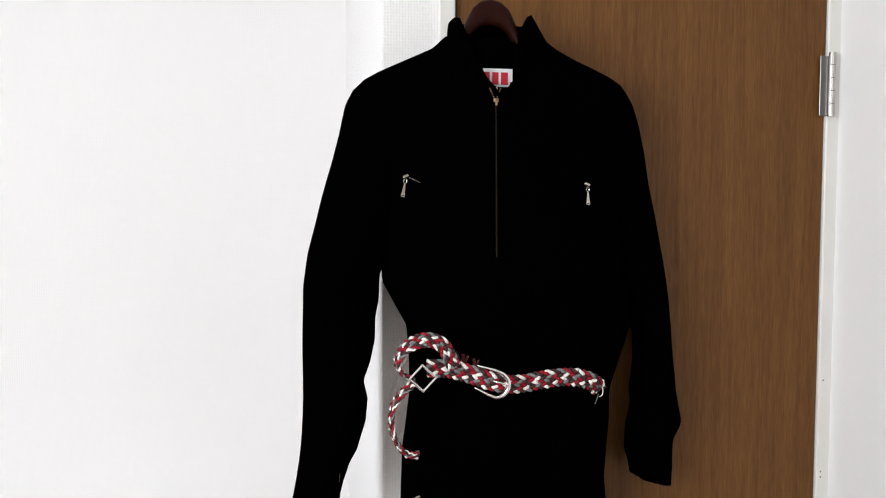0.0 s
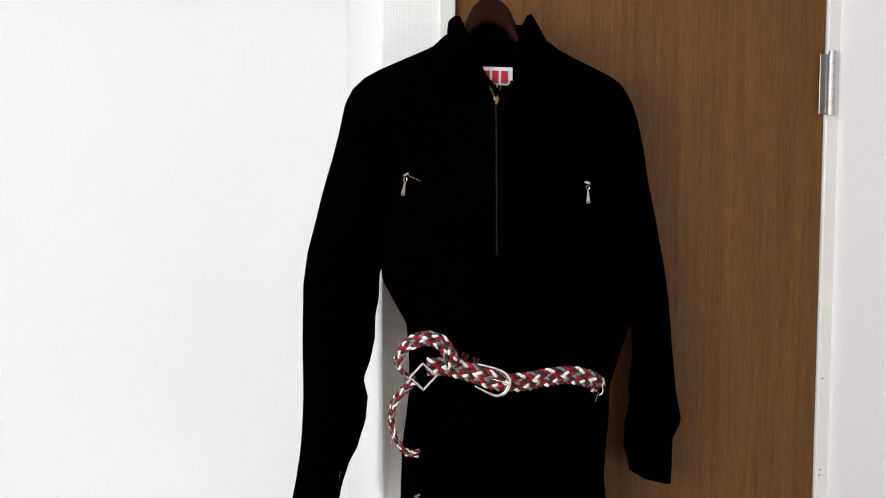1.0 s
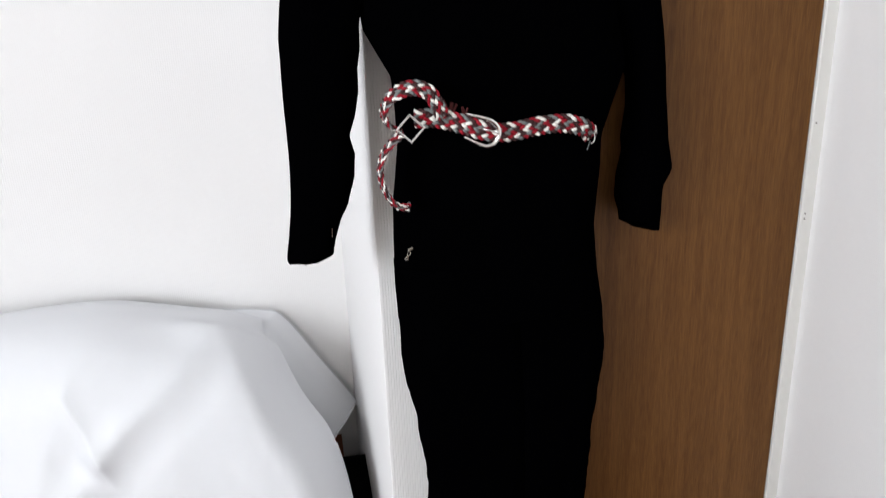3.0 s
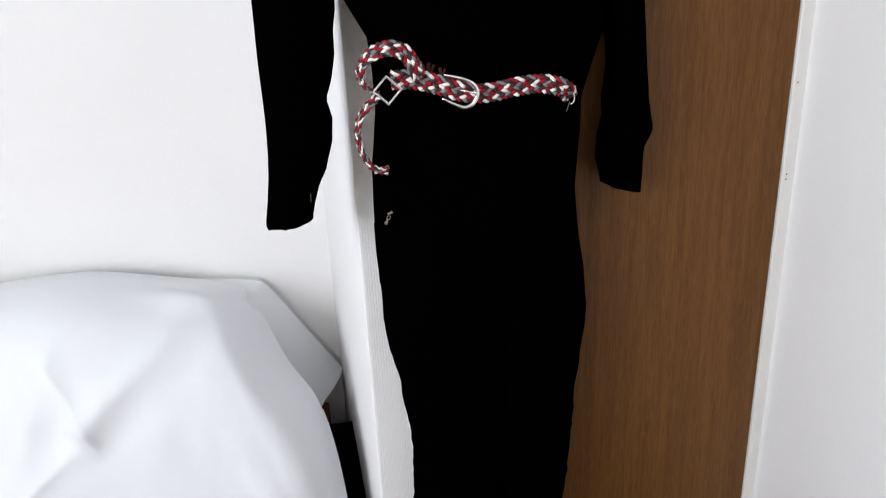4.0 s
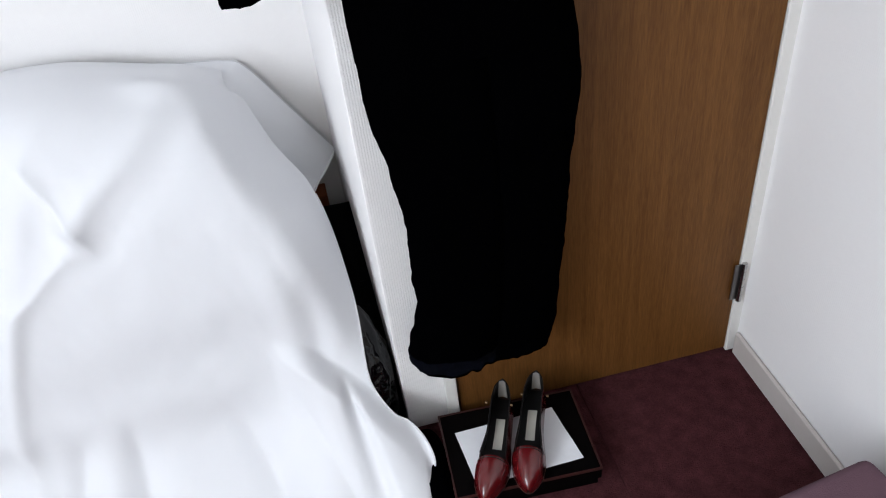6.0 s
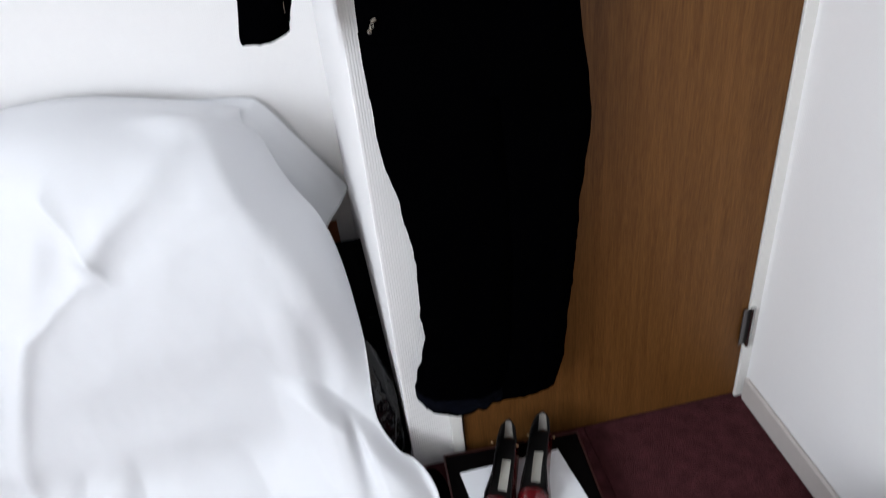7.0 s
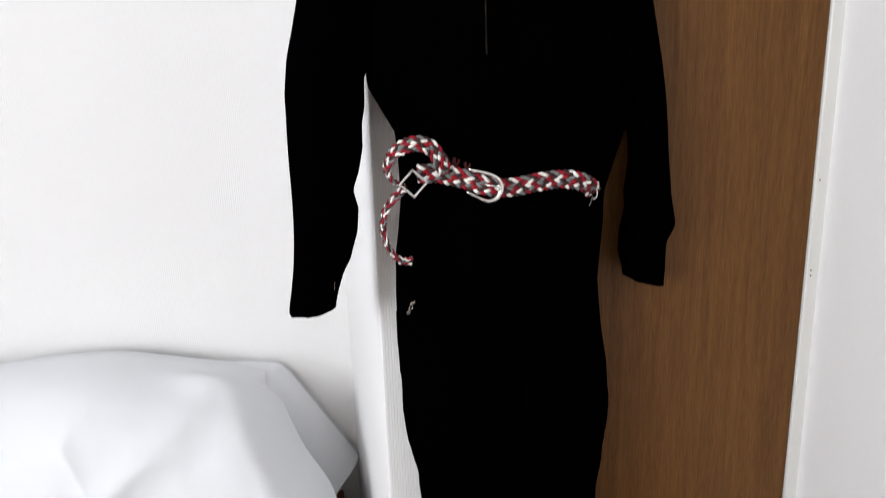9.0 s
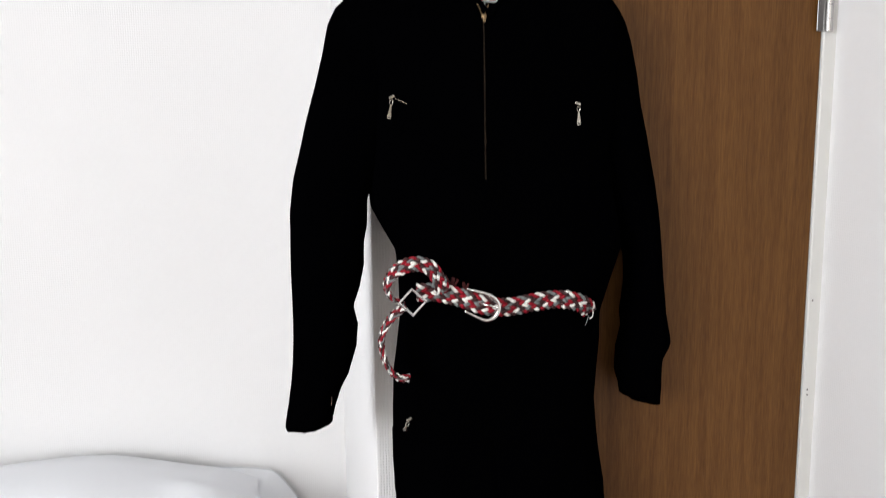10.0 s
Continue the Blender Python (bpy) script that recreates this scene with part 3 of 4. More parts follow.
def braid(name, path, wide, width, count, tight, thick=0.0030):
    """Cords that cross from edge to edge, over and under one another. path: middle line; wide: the belt's width direction along it."""
    n = len(path)
    path = [Vector(p) for p in path]
    run = [0.0]
    for i in range(1, n):
        run.append(run[-1] + (path[i] - path[i - 1]).length)
    cords = (M_CORD_RED, M_CORD_WHITE, M_CORD_GREY, M_CORD_BROWN)
    order = (1, 0, 3, 2, 0, 1, 3, 0, 2, 3)
    strap = Geo()
    rows = []
    for i in range(n):
        w = wide[i]
        d = (path[min(i + 1, n - 1)] - path[max(i - 1, 0)]).normalized()
        nn = d.cross(w).normalized()
        rows.append([path[i] + w * (width * 0.36) * a + nn * 0.0006 * b for a, b in ((-1, -1), (1, -1), (1, 1), (-1, 1))])
    core = part(name, strap.loft(rows), M_CORD_BROWN, belt, "dark braided strap core")
    axes = []
    for i in range(n):
        d = (path[min(i + 1, n - 1)] - path[max(i - 1, 0)]).normalized()
        axes.append((d, wide[i], d.cross(wide[i]).normalized()))
    for c in range(count):
        off = []
        for i in range(n):
            ph = (run[i] / tight + 2 * c / count) % 2
            across = 2 * (ph if ph < 1 else 2 - ph) - 1
            j = (ph if ph < 1 else 2 - ph) * count
            lift = 0.0026 * math.cos(math.pi / 2 * (j + 0.5)) * (1 if ph < 1 else -1)
            off.append((across, lift))
        # round the turns at the edges
        off = [tuple(sum(off[min(max(k + e, 0), n - 1)][q] * w for e, w in ((-1, 0.25), (0, 0.5), (1, 0.25))) for q in (0, 1)) for k in range(n)]
        pts = [path[i] + axes[i][1] * (off[i][0] * width * 0.41) + axes[i][2] * off[i][1] for i in range(n)]
        rings = []
        for i in range(n):
            t = (pts[min(i + 1, n - 1)] - pts[max(i - 1, 0)]).normalized()
            nn = axes[i][2]
            side = t.cross(nn).normalized()
            rings.append([pts[i] + side * thick * math.cos(a) + nn * 0.58 * thick * math.sin(a) for a in (2 * math.pi * k / 8 for k in range(8))])
        part("cord", Geo().loft(rings), cords[order[c % len(order)]], core, smooth=True)


def sweep_width(path, angles):
    """Width directions that turn from upright-in-plane to edge-on, by angles along the path (degrees)."""
    out = []
    n = len(path)
    for i in range(n):
        d = (path[min(i + 1, n - 1)] - path[max(i - 1, 0)]).normalized()
        side = d.cross(Vector((0, -1, 0))).normalized()
        a = radians(float(np.interp(i / (n - 1), np.linspace(0, 1, len(angles)), angles)))
        out.append((Matrix.Rotation(a, 3, d) @ side).normalized())
    return out


main = curve([(-0.742, -0.156, 1.300), (-0.717, -0.161, 1.3005), (-0.695, -0.163, 1.296), (-0.673, -0.164, 1.289), (-0.647, -0.165, 1.279), (-0.622, -0.164, 1.274),
              (-0.598, -0.162, 1.2735), (-0.572, -0.160, 1.277), (-0.545, -0.156, 1.279), (-0.520, -0.153, 1.2785), (-0.507, -0.153, 1.276), (-0.491, -0.150, 1.271), (-0.478, -0.144, 1.263), (-0.4695, -0.133, 1.254), (-0.467, -0.118, 1.248), (-0.471, -0.098, 1.246)], 230)
braid("waist_strap", main, sweep_width(main, [6, 0, 0, 0, 0, 0]), 0.0305, 10, 0.047, 0.0025)
loop = curve([(-0.704, -0.172, 1.303), (-0.713, -0.176, 1.322), (-0.723, -0.178, 1.338), (-0.740, -0.180, 1.346), (-0.757, -0.180, 1.345), (-0.773, -0.176, 1.337),
              (-0.783, -0.168, 1.323), (-0.785, -0.158, 1.307), (-0.777, -0.152, 1.292), (-0.764, -0.154, 1.286)], 110)
braid("loop_strap", loop, sweep_width(loop, [10, 0, 5, 35, 72, 82, 84]), 0.0235, 10, 0.044, 0.0021)
tail = curve([(-0.760, -0.162, 1.284), (-0.768, -0.160, 1.276), (-0.779, -0.160, 1.266), (-0.790, -0.158, 1.250), (-0.7945, -0.156, 1.232), (-0.7935, -0.156, 1.213), (-0.788, -0.156, 1.195),
              (-0.779, -0.158, 1.181), (-0.769, -0.160, 1.1745), (-0.755, -0.160, 1.173)], 90)
braid("tail_strap", tail, sweep_width(tail, [70, 76, 82, 80, 70, 42]), 0.0235, 10, 0.044, 0.0021)

dc = Vector((-0.750, -0.171, 1.289))
dia = [dc + Vector((0.0195 * math.cos(radians(a)), 0, 0.0190 * math.sin(radians(a)))) for a in (92, 2, -88, -178, -268)]
rg = Geo()
for a, b in zip(dia, dia[1:]):
    rg.tube([a + (a - b) * 0.04, b + (b - a) * 0.04], 0.0017, 8)
part("keeper_ring", rg, M_CHROME, belt, "square chrome keeper ring standing on its corner")
bk = curve([(-0.670, -0.168, 1.3045), (-0.657, -0.173, 1.3015), (-0.643, -0.177, 1.2975), (-0.630, -0.179, 1.290), (-0.6245, -0.180, 1.278), (-0.6295, -0.179, 1.2645), (-0.641, -0.178, 1.258), (-0.655, -0.175, 1.2625), (-0.674, -0.170, 1.2725)], 44)
buck = part("buckle", Geo().tube(bk, [0.0012 + 0.0021 * math.sin(math.pi * i / 43) for i in range(44)], 10), M_CHROME, belt, "rounded polished steel buckle", smooth=True)
part("prong", Geo().tube([(-0.652, -0.171, 1.283), (-0.640, -0.177, 1.2805), (-0.625, -0.183, 1.277)], 0.0014, 8), M_CHROME, buck, smooth=True)
# loose threads at the end, frayed maroon tabs where the loop is sewn on
part("loose_thread", Geo().tube(curve([(-0.468, -0.136, 1.262), (-0.464, -0.138, 1.254), (-0.465, -0.138, 1.245), (-0.4695, -0.137, 1.242)], 12), 0.0008, 5), M_CORD_WHITE, belt, "loose white thread", smooth=True)
part("loose_thread", Geo().tube(curve([(-0.4705, -0.137, 1.247), (-0.4735, -0.139, 1.240), (-0.4765, -0.139, 1.232)], 8), 0.0006, 5), M_CORD_GREY, belt, "loose grey thread", smooth=True)
for a, b, c, d, e in ((-0.701, 1.3155, 0.013, 0.018, -28), (-0.690, 1.314, 0.006, 0.015, 10), (-0.6845, 1.3125, 0.004, 0.013, 26), (-0.6725, 1.308, 0.0045, 0.012, -12), (-0.6675, 1.307, 0.003, 0.010, 18)):
    part("leather_tab", Geo().box(-c / 2, c / 2, -0.0012, 0.0012, -d / 2, d / 2, 0.0008).turned(pose(a, -0.162, b, 8, e, 6)), M_LEATHER, belt, "frayed maroon leather tab")


# ---- covered furniture in the recess ----
cover = thing("draped_cover", (-1.5, 0.2, 0.0), "white cotton sheet draped over furniture in the recess", "sheet")
PV = [0.0, 0.10, 0.22, 0.36, 0.52, 0.70, 0.86, 1.0]
PY = [0.485, 0.37, 0.22, 0.115, 0.055, 0.030, -0.01, -0.20]
PZ = [0.860, 0.892, 0.868, 0.745, 0.560, 0.360, 0.170, 0.012]
XV = [0.0, 0.10, 0.22, 0.36, 0.52, 0.66, 0.80, 0.862, 0.902, 0.935, 0.965, 1.0]
PX = [-0.996, -0.994, -0.966, -0.918, -0.868, -0.853, -0.864, -0.836, -0.790, -0.784, -0.812, -0.870]


def smooth_at(x, xs, ys):
    """A smooth curve through a few values."""
    i = min(max(int(np.searchsorted(xs, x)) - 1, 0), len(xs) - 2)
    h = xs[i + 1] - xs[i]
    t = min(1.0, max(0.0, (x - xs[i]) / h))

    def slope(k):
        a, b = max(k - 1, 0), min(k + 1, len(xs) - 1)
        return (ys[b] - ys[a]) / (xs[b] - xs[a])

    return ((2 * t ** 3 - 3 * t * t + 1) * ys[i] + (t ** 3 - 2 * t * t + t) * h * slope(i)
            + (3 * t * t - 2 * t ** 3) * ys[i + 1] + (t ** 3 - t * t) * h * slope(i + 1))


def to_line(x, z, points):
    """How far a place is from a bent line."""
    best = 9.0
    for (ax, az), (bx, bz) in zip(points, points[1:]):
        t = ((x - ax) * (bx - ax) + (z - az) * (bz - az)) / ((bx - ax) ** 2 + (bz - az) ** 2)
        t = min(1.0, max(0.0, t))
        best = min(best, math.hypot(x - ax - t * (bx - ax), z - az - t * (bz - az)))
    return best


RIDGE_Z = [0.0, 0.123, 0.274, 0.453, 0.53, 0.62, 0.70, 0.769, 0.84, 0.95]
RIDGE_X = [-1.60, -1.58, -1.573, -1.513, -1.481, -1.44, -1.41, -1.386, -1.345, -1.30]
CREST = ((-1.386, 0.768), (-1.351, 0.717), (-1.319, 0.656), (-1.300, 0.600))      # sharp crease below the upper facet
HOOK = ((-1.360, 0.612), (-1.410, 0.578), (-1.438, 0.554), (-1.481, 0.530))       # the crease that turns back from it
SOFT = ((-1.085, 0.830), (-1.176, 0.776), (-1.271, 0.718), (-1.330, 0.670))       # long soft fold down from the top corner


def sheet_place(u, v):
    y, z, xr = smooth_at(v, PV, PY), smooth_at(v, PV, PZ), smooth_at(v, XV, PX)
    x = -2.45 + (xr + 2.45) * (1 - (1 - u) ** 1.6)
    # the top falls towards the wall return
    z += smooth_at(x, [-2.46, -1.6, -1.33, -1.15, -1.06, -0.98], [-0.018, 0.0, -0.002, -0.045, -0.070, -0.105]) * ease(v, 0.62, 0.2)
    # a rolled crease along the top
    z += 0.018 * math.exp(-((v - 0.15) / 0.026) ** 2) * math.exp(-((x + 1.10) / 0.07) ** 2)
    # the east edge turns back round the corner of what it covers
    t = min(1.0, max(0.0, (x - (xr - 0.10)) / 0.10))
    y += 0.20 * t ** 2.6 * ease(z, 0.25, 0.6) * ease(v, 0.04, 0.24)
    z -= 0.055 * t ** 2.6 * ease(v, 0.02, 0.14) * ease(v, 0.5, 0.3)
    # further west it hangs nearly straight down
    y += 0.11 * ease(v, 0.74, 1.0) * ease(x, -0.97, -1.10)
    # hanging pleats near the floor, sharper towards their foot
    low = ease(z, 0.30, 0.06) * (0.5 + 0.9 * abs(noise.noise(Vector((x * 3.3, 5, 2)))))
    lean = x + 0.35 * (0.4 - z) * math.sin(x * 3.1 + 1)
    s = math.sin(lean * 24 + 2.2 * noise.noise(Vector((lean * 5, 0, 1))))
    y -= low * 0.060 * math.sqrt(s * s + 0.008)
    # an upright hollow near the east side
    y += 0.010 * math.exp(-((x - (xr - 0.085)) / 0.028) ** 2) * ease(z, 0.60, 0.44) * ease(z, 0.24, 0.36)
    y -= 0.006 * math.exp(-((x - (xr - 0.135)) / 0.028) ** 2) * ease(z, 0.70, 0.50) * ease(z, 0.24, 0.36)
    # the lower corner spreads out over the floor below a slanting fold, and turns away to the east
    below = smooth_at(x, [-1.06, -0.973, -0.919, -0.883, -0.790], [0.42, 0.365, 0.290, 0.238, 0.118]) - z
    spread = ease(below, -0.012, 0.05) * ease(x, -1.05, -0.95)
    y += spread * (-0.060 + 0.25 * math.log1p(math.exp((x + 0.90) / 0.02)) * 0.02)
    y += 0.034 * math.exp(-((x + 0.915 - 0.12 * below) / (0.010 + 0.10 * max(0.0, below))) ** 2) * ease(below, 0.0, 0.06)
    y += 0.022 * ease(x, xr - 0.03, xr) ** 2 * spread
    # the cloth reaches back to the recess wall above and stands forward at its foot
    low = ease(z, 0.45, 0.05)
    x, y, z = 0.0638 + 1.064 * x - 0.0615 * y - 0.0098 * z, y + 0.25 * min(0.3, max(0.0, y - 0.15)) - 0.05 * low, z + (1 - low) * (-0.0309 + 0.0473 * x - 0.0221 * y + 0.0587 * z)
    # the ridge, beyond which the cloth falls away to the west
    face = ease(v, 0.0, 0.25)
    e = smooth_at(z, RIDGE_Z, RIDGE_X) - x
    y += face * (0.24 * math.log1p(math.exp(min(40, e / 0.005))) * 0.005 - 0.012 * math.exp(-(e / 0.022) ** 2) * ease(z, 0.56, 0.50))
    # crisp creases that meet, with a pocket between them, and a long soft fold with a trough under it
    d = to_line(x, z, CREST)
    y -= face * (0.017 * math.exp(-d / 0.018) * ease(z, 0.585, 0.66) + 0.010 * math.exp(-to_line(x, z, HOOK) / 0.017))
    y += face * 0.012 * math.exp(-(((x + 1.378) / 0.036) ** 2 + ((z - 0.655) / 0.040) ** 2))
    d = to_line(x, z, SOFT)
    under = (x + 1.085) * -0.56 + (z - 0.830) * 0.83
    y -= face * 0.016 * math.exp(-(d / 0.026) ** 2)
    y += face * 0.006 * math.exp(-((under + 0.060) / 0.030) ** 2) * ease(x, -1.40, -1.30) * ease(x, -1.06, -1.14) * ease(z, 0.52, 0.6)
    # slack in the cloth at three sizes
    y -= 0.009 * noise.noise(Vector((x * 4, z * 4, 3))) + 0.0045 * noise.noise(Vector((x * 11, z * 8, 8))) + 0.0008 * noise.noise(Vector((x * 38, z * 30, 2)))
    y -= 0.0012 * max(0.0, 1 - 4 * abs(noise.noise(Vector((x * 5.1 + 0.7 * z + 0.25 * math.sin(5 * z), z * 2.3, 7))))) ** 2 * face
    return (x, min(RECESS - 0.007, y), max(0.012, z))


NU, NV = 300, 230
rows = [[sheet_place(i / NU, j / NV) for i in range(NU + 1)] for j in range(NV + 1)]
drape = part("drape", Geo().loft(rows, closed=False), M_SHEET, cover, smooth=True)
hem = Geo().tube([rows[j][NU] for j in range(115, NV + 1)], 0.0022, 6)
part("side_hem", hem, M_HEM, drape, "stitched hem", smooth=True)

# the corner that sticks out towards the wall return
edge = curve([(-1.143, 0.572, 0.748), (-1.030, 0.568, 0.735), (-0.981, 0.562, 0.712), (-0.904, 0.556, 0.593), (-0.821, 0.548, 0.464)], 33)
under = curve([(-1.195, 0.360, 0.701), (-1.081, 0.380, 0.660), (-1.011, 0.400, 0.518), (-0.893, 0.420, 0.431)], 33)
rows = []
for j in range(21):
    t = j / 20
    rows.append([edge[i].lerp(under[i], t) + Vector((0, -0.012 * math.sin(math.pi * min(1.0, t * 1.3)) * (i / 32) - 0.004 * math.sin(math.pi * min(1.0, t * 3.4)), 0.006 * math.sin(math.pi * t) * (1 - i / 32))) for i in range(33)])
corner = part("corner_flap", Geo().loft(rows, closed=False), M_SHEET, cover, smooth=True)
part("corner_hem", Geo().tube([r[32] for r in rows], 0.0030, 6), M_HEM, corner, "stitched hem", smooth=True)
part("top_hem", Geo().tube(rows[0], 0.0018, 6), M_HEM, corner, "stitched hem", smooth=True)

# black bag that leans in the gap, and what lies about its foot
bag = thing("black_bag", (-0.90, 0.25, 0.0), "black nylon bag leaning in the gap beside the wall return", "bag")
rows = []
for k in range(25):
    t = k / 24
    y, z = -0.02 + 0.42 * t, 0.03 + 0.328 * t
    a = 0.085 - 0.012 * (t > 0.92)
    ring = []
    for i in range(28):
        c, s = math.cos(2 * math.pi * i / 28), math.sin(2 * math.pi * i / 28)
        px = -0.876 + a * math.copysign(abs(c) ** 0.5, c)
        dn = 0.045 * math.copysign(abs(s) ** 0.6, s)
        ring.append((px + wrinkle(px, y, z, 0.004), min(0.57, y + 0.06 + dn * 0.8), max(0.004, z - dn * 0.55 + wrinkle(px, z, y, 0.006))))
    rows.append(ring)
part("bag_body", Geo().loft(rows), M_NYLON, bag, smooth=True)
for z, k in ((0.19, 0), (0.26, 1.5), (0.31, 0.6)):
    part("buckle_tab", Geo().box(-0.012, 0.012, -0.003, 0.003, -0.016, 0.016, 0.002).turned(pose(-0.822 - 0.006 * k, 0.00 + 0.42 * (z - 0.03) / 0.31 * 0.72, z * 0.72 + 0.02, 40, 12 * k, 10)), M_PLASTIC, bag, "glossy black plastic tab")
film_bag = thing("plastic_bag", (-0.84, 0.03, 0.0), "crumpled glossy black plastic bag on the floor", "bag")
rows = []
for k in range(22):
    t = k / 21
    r = math.sin(math.pi * (0.06 + 0.90 * t))
    ring = []
    for i in range(30):
        a = 2 * math.pi * i / 30
        w = 1 + 0.30 * noise.noise(Vector((math.cos(a) * 2.4, math.sin(a) * 2.4, t * 6))) + 0.16 * noise.noise(Vector((math.cos(a) * 6, math.sin(a) * 6, t * 12)))
        ring.append((min(-0.806, -0.856 + 0.058 * r * w * math.cos(a)), 0.0 + 0.10 * t + 0.070 * r * w * math.sin(a), 0.004 + 0.32 * t))
    rows.append(ring)
part("bag_skin", Geo().loft(rows), M_PLASTIC, film_bag, smooth=True)
# black object made larger, so it also covers carpet that is only in shade
pouch = thing("dark_gap_pouch", (-0.778, -0.155, 0.0), "flat black cloth pouch, enlarged to stand in for shade at the wall's foot", "pouch")
rows = []
for k in range(12):
    t = k / 11
    ring = []
    for i in range(28):
        c, s = math.cos(2 * math.pi * i / 28), math.sin(2 * math.pi * i / 28)
        q = math.sin(math.pi * (0.12 + 0.80 * t)) ** 0.4
        ring.append((-0.778 + 0.046 * q * math.copysign(abs(c) ** 0.6, c), -0.155 + 0.105 * q * math.copysign(abs(s) ** 0.6, s), 0.002 + 0.080 * t + wrinkle(c, s, t, 0.004) * t))
    rows.append(ring)
part("pouch_body", Geo().loft(rows), M_BLACK, pouch, smooth=True)
carton = thing("rust_carton", (-0.93, 0.46, 0.0), "rust-brown cardboard carton behind the sheet", "carton")
part("carton_body", Geo().box(-1.01, -0.866, 0.515, 0.576, 0.0, 0.352, 0.002), M_ORANGE, carton)

# ---- shoes on their box ----
turn = pose(-0.578, -0.152, 0, 0, 0, -3)
sbox = thing("shoe_box", (-0.578, -0.152, 0.0), "low dark shoe box with dark red edges on the carpet", "shoe box")
part("box_base", Geo().box(-0.150, 0.150, -0.104, 0.104, 0.001, 0.040, 0.001).turned(turn), M_BOX, sbox)
part("box_lid", Geo().box(-0.156, 0.156, -0.110, 0.110, 0.026, 0.060, 0.002).turned(turn), M_BOX, sbox)
for a in ((-0.157, -0.153, -0.111, 0.111), (0.153, 0.157, -0.111, 0.111), (-0.153, 0.153, -0.111, -0.107), (-0.153, 0.153, 0.107, 0.111)):
    part("edge_strip", Geo().box(*a, 0.056, 0.0615).turned(turn), M_BOXRIM, sbox, "dark red paper edging")
sheet_paper = thing("tissue_paper", (-0.595, -0.13, 0.0605), "white sheet of tissue paper under the shoes", "paper")
rows = []
for j in range(13):
    a, b = Vector((-0.703, -0.092, 0)).lerp(Vector((-0.690, -0.240, 0)), j / 12), Vector((-0.476, -0.089, 0)).lerp(Vector((-0.456, -0.236, 0)), j / 12)
    rows.append([a.lerp(b, i / 14) + Vector((0, 0, 0.0630 + 0.0016 * noise.noise(Vector((i * 0.6, j * 0.6, 2))))) for i in range(15)])
part("paper_sheet", Geo().loft(rows, closed=False).loft([[p - Vector((0, 0, 0.0006)) for p in r] for r in rows], closed=False), M_PAPER, sheet_paper, smooth=True)


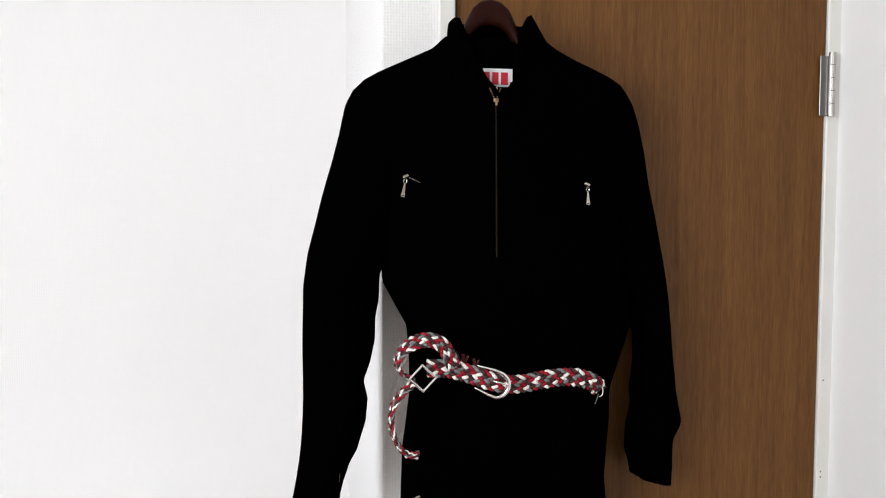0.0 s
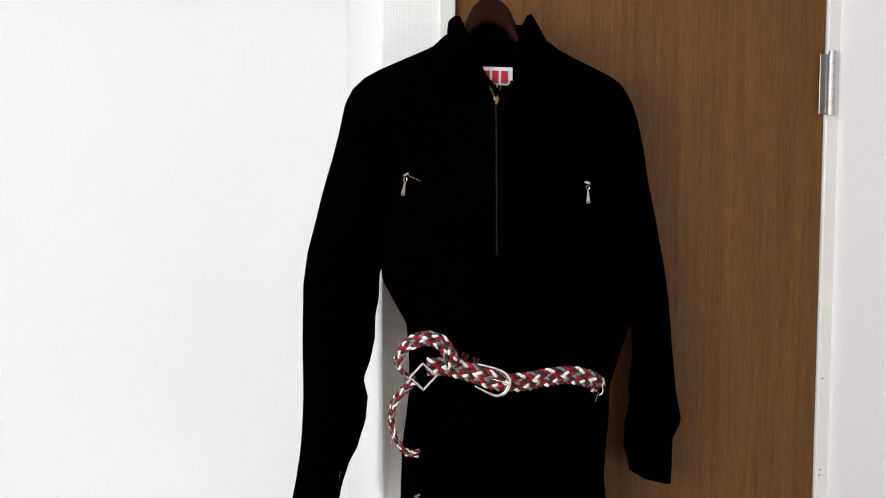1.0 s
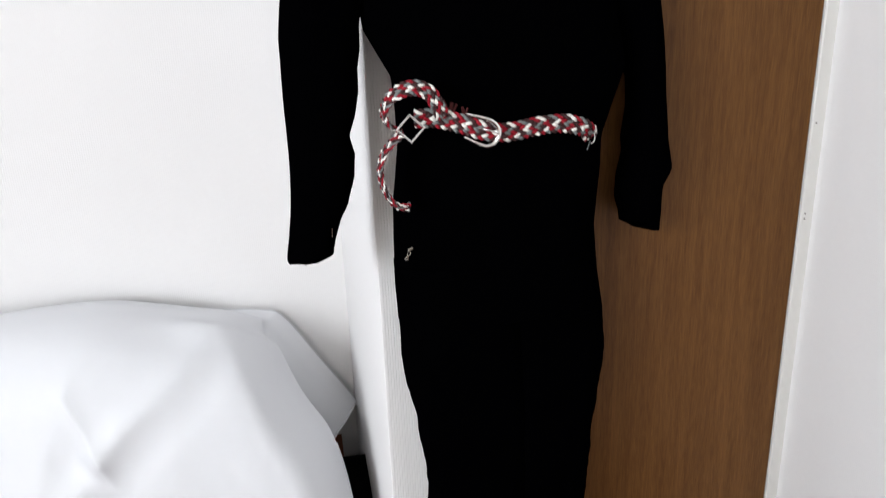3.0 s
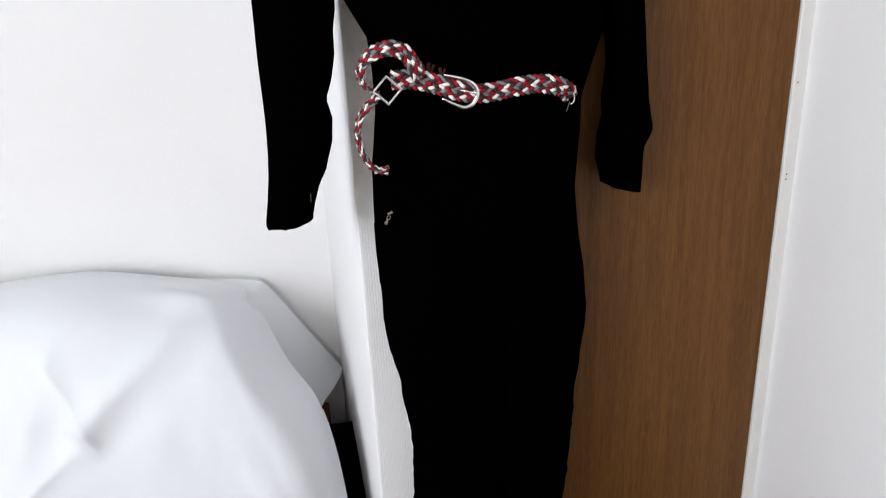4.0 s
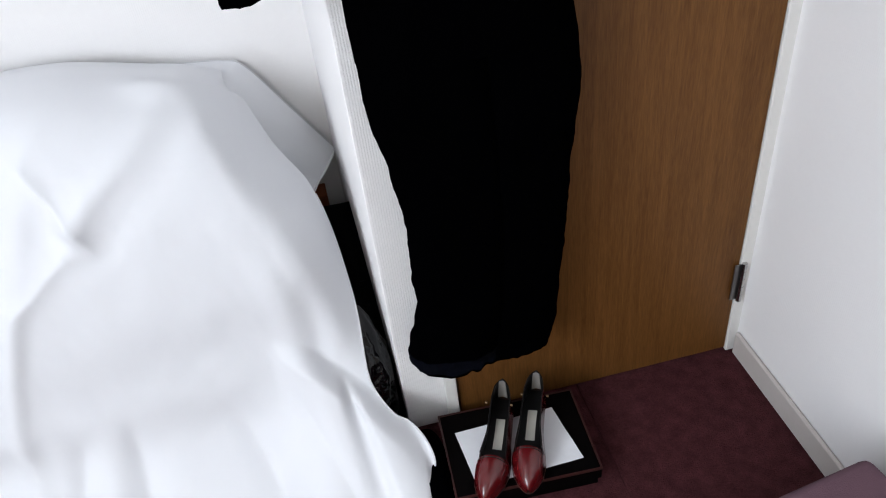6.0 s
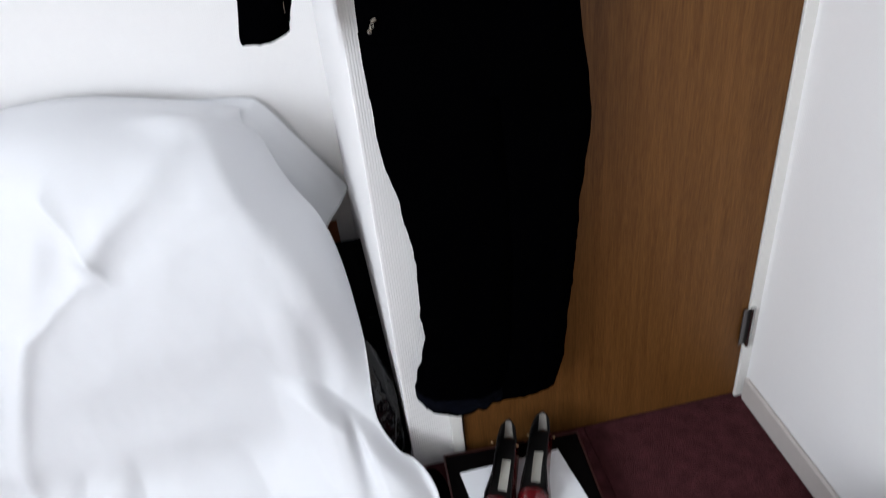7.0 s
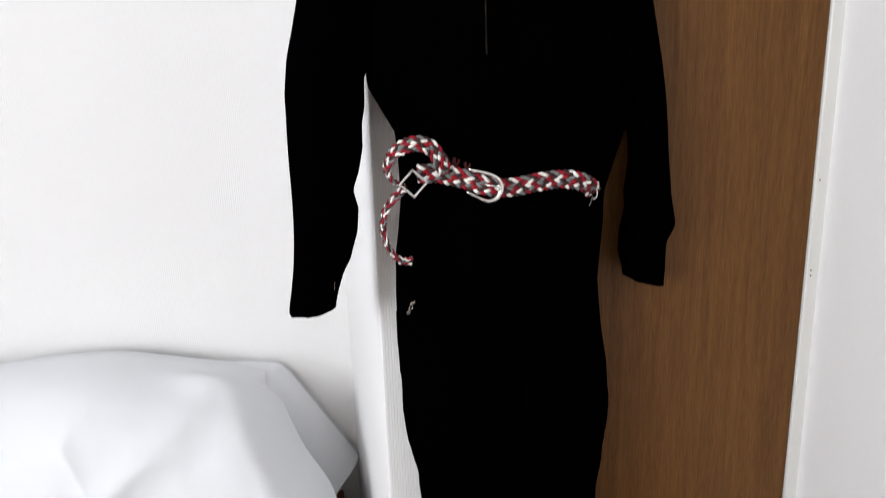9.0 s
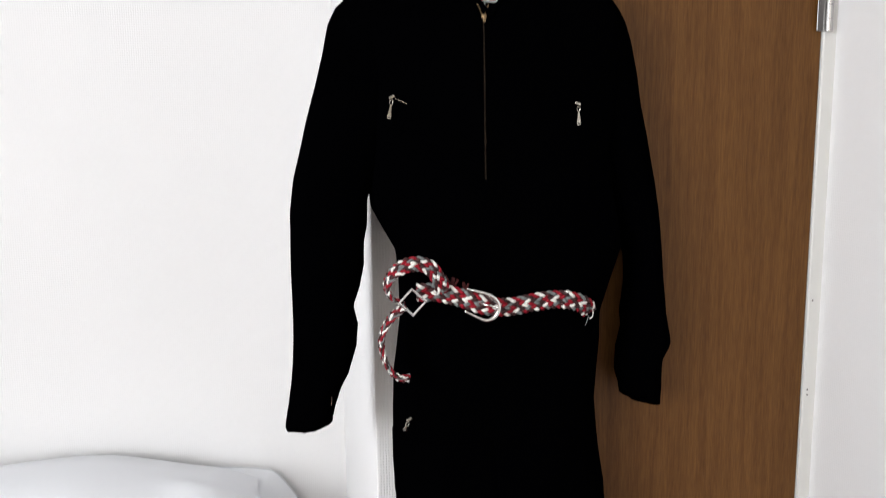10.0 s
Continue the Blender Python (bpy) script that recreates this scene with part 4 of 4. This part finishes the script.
def shoe(heel, toe, flip):
    """A pump: patent shell open at the top, block heel, lining, insole with its label and side rivets."""
    h, t = Vector(heel), Vector(toe)
    d = (t - h)
    length = math.hypot(d.x, d.y)
    ang = math.degrees(math.atan2(d.x, -d.y))
    base = pose(h.x, h.y, 0.0645, 0, 0, ang)
    sh = thing("shoe", (h.x, h.y, 0.0645), "red patent leather pump with black lining and ivory insole label", "shoe", "pair of red shoes")
    # along runs from heel (0) to toe (1); local -y is forward
    A = [0.0, 0.05, 0.15, 0.30, 0.45, 0.60, 0.72, 0.84, 0.93, 0.98, 1.0]
    W = [0.009, 0.019, 0.025, 0.026, 0.027, 0.033, 0.036, 0.031, 0.020, 0.010, 0.003]
    S = [0.036, 0.036, 0.034, 0.028, 0.018, 0.008, 0.005, 0.004, 0.004, 0.005, 0.006]     # underside
    T = [0.095, 0.093, 0.086, 0.074, 0.062, 0.055, 0.054, 0.047, 0.036, 0.026, 0.018]     # topline or vamp
    n = 52
    outer, inner = [], []
    for k in range(n + 1):
        a = k / n
        w, s, tp = (float(np.interp(a, A, q)) for q in (W, S, T))
        sway = flip * 0.006 * math.sin(math.pi * a)
        y = -a * length
        ro, ri = [], []
        closed_top = a > 0.66
        for i in range(25):
            q = i / 24 * 2 - 1
            if closed_top:
                e = math.pi * (q + 1) / 2
                x = -math.cos(e) * w
                z = s + (tp - s) * max(0.0, math.sin(e)) ** 0.75
                ro.append((x + sway, y, z))
                ri.append((x * 0.94 + sway, y, s + (z - s) * 0.94))
            else:
                # two walls with the foot opening between; the wall leans in at the topline
                side = -1 if q < 0 else 1
                f = 1 - abs(q)
                x = side * w * (1.04 - 0.26 * f)
                z = s + (tp - s) * f
                ro.append((x + sway, y, z))
                ri.append((x * 0.93 + sway, y, z))
        outer.append(ro)
        inner.append(ri)
    shell, lin = Geo(), Geo()
    cut = int(n * 0.66)
    for rows, dest in ((outer, shell), (inner, lin)):
        left = [[r[i] for i in range(13)] for r in rows[:cut + 1]]
        left = [r[:12] for r in left]
        right = [[r[i] for i in range(13, 25)] for r in rows[:cut + 1]]
        dest.loft(left, closed=False).loft(right, closed=False)
        dest.loft(rows[cut + 1:], closed=False)
        # heel counter
        l, r = left[0], list(reversed(right[0]))
        dest.loft([l, [((p[0] + q[0]) / 2, p[1] + 0.006, p[2]) for p, q in zip(l, r)], r], closed=False)
    upper = part("upper", shell.turned(base), M_RED, sh, smooth=True)
    part("lining", lin.turned(base), M_LINING, sh, "black leather lining", smooth=True)
    rim = []
    for k in range(0, cut + 1):
        rim.append(outer[k][11])
    rim2 = [outer[k][13] for k in range(0, cut + 1)]
    back = [outer[0][11], ((outer[0][11][0] + outer[0][13][0]) / 2, 0.007, outer[0][11][2]), outer[0][13]]
    bridge = outer[cut + 2][4:21]
    part("topline_binding", Geo().tube(rim, 0.0013, 6).tube(rim2, 0.0013, 6).tube(back, 0.0013, 6).tube(bridge, 0.0013, 6).turned(base), M_LINING, upper, smooth=True)
    rows = []
    for k in range(n + 1):
        a = k / n
        w, s = float(np.interp(a, A, W)), float(np.interp(a, A, S))
        sway = flip * 0.006 * math.sin(math.pi * a)
        rows.append([(-w * 1.02 + sway, -a * length, s - 0.004), (w * 1.02 + sway, -a * length, s - 0.004), (w * 1.02 + sway, -a * length, s), (-w * 1.02 + sway, -a * length, s)])
    part("sole", Geo().loft(rows).turned(base), M_SOLE, sh)
    rows = [[(x * f + flip * 0.001, y0 * f - 0.022, z) for x, y0 in ((-0.019, -0.020), (0.019, -0.020), (0.019, 0.012), (0.010, 0.021), (-0.010, 0.021), (-0.019, 0.012))] for z, f in ((0.0, 0.82), (0.018, 0.86), (0.033, 1.05))]
    part("heel_block", Geo().loft(rows).turned(base), M_RED, sh)
    rows = []
    for k in range(30):
        a = 0.03 + 0.66 * k / 29
        w, s = float(np.interp(a, A, W)) * 0.92, float(np.interp(a, A, S))
        sway = flip * 0.006 * math.sin(math.pi * a)
        rows.append([(-w + sway, -a * length, s + 0.0022), (w + sway, -a * length, s + 0.0022), (w + sway, -a * length, s + 0.0005), (-w + sway, -a * length, s + 0.0005)])
    ins = part("insole", Geo().loft(rows).turned(base), M_LINING, sh, "black insole")
    rows, bars = [], Geo()
    for k in range(10):
        a = 0.24 + 0.27 * k / 9
        s = float(np.interp(a, A, S)) + 0.0040
        sway = flip * 0.006 * math.sin(math.pi * a)
        rows.append([(-0.0098 + sway, -a * length, s), (0.0098 + sway, -a * length, s), (0.0098 + sway, -a * length, s - 0.0012), (-0.0098 + sway, -a * length, s - 0.0012)])
        if 3 <= k <= 7:
            bars.box(-0.0025 + sway, 0.0020 + sway, -a * length - 0.0018, -a * length + 0.0014, s, s + 0.0006)
    tag_ob = part("insole_label", Geo().loft(rows).turned(base), M_INSOLE, ins, "ivory insole label with dark print bars")
    part("heel_patch", Geo().loft([[(x * (1.15 - 0.35 * f), 0.0005 - abs(x) * 0.35 - 0.005 * (1 - f), 0.044 + 0.047 * f) for x in (-0.009, -0.005, 0, 0.005, 0.009)] for f in (0, 0.33, 0.66, 1)], closed=False).turned(base), M_GREYLIN, sh, "grey worn heel lining", smooth=True)
    for sx in (-1, 1):
        rv = Geo().tube([(sx * 0.0255, -0.20 * length, 0.074), (sx * 0.0300, -0.20 * length, 0.074)], 0.0028, 10)
        part("rivet", rv.turned(base), M_BRASS, sh, "small brass rivet")
    return sh


shoe((-0.578, -0.058), (-0.688, -0.283), 1)
shoe((-0.500, -0.058), (-0.596, -0.289), -1)

# low upholstered seat against the side wall
pouf = thing("upholstered_stool", (-0.20, -0.78, 0.0), "low mauve fabric-covered stool against the side wall", "stool")
part("padded_body", Geo().box(-0.25, 0.20, -0.255, 0.255, 0.02, 0.315, 0.018, 4).turned(pose(-0.238, -0.816, 0, 0, 0, 8)), M_MAUVE, pouf, smooth=True)
for x in (-0.44, -0.10):
    for y in (-0.98, -0.62):
        part("foot", Geo().tube([(x, y, 0.0), (x, y, 0.03)], 0.015, 10), M_SOLE, pouf)

# carpet tiles
tile = Geo().box(-0.2496, 0.2496, -0.2496, 0.2496, -0.006, 0.0, 0.0012).mesh("carpet_tile", M_CARPET)
carpet = tagged(new("carpet"), "dark maroon loop-pile carpet tiles", "carpet", kind="structure")
for i in range(7):
    for j in range(8):
        ob = new("carpet_tile", tile)
        ob.location = (-0.13 - 0.5 * i, 0.28 - 0.5 * j, 0.0)
        ob.parent = carpet
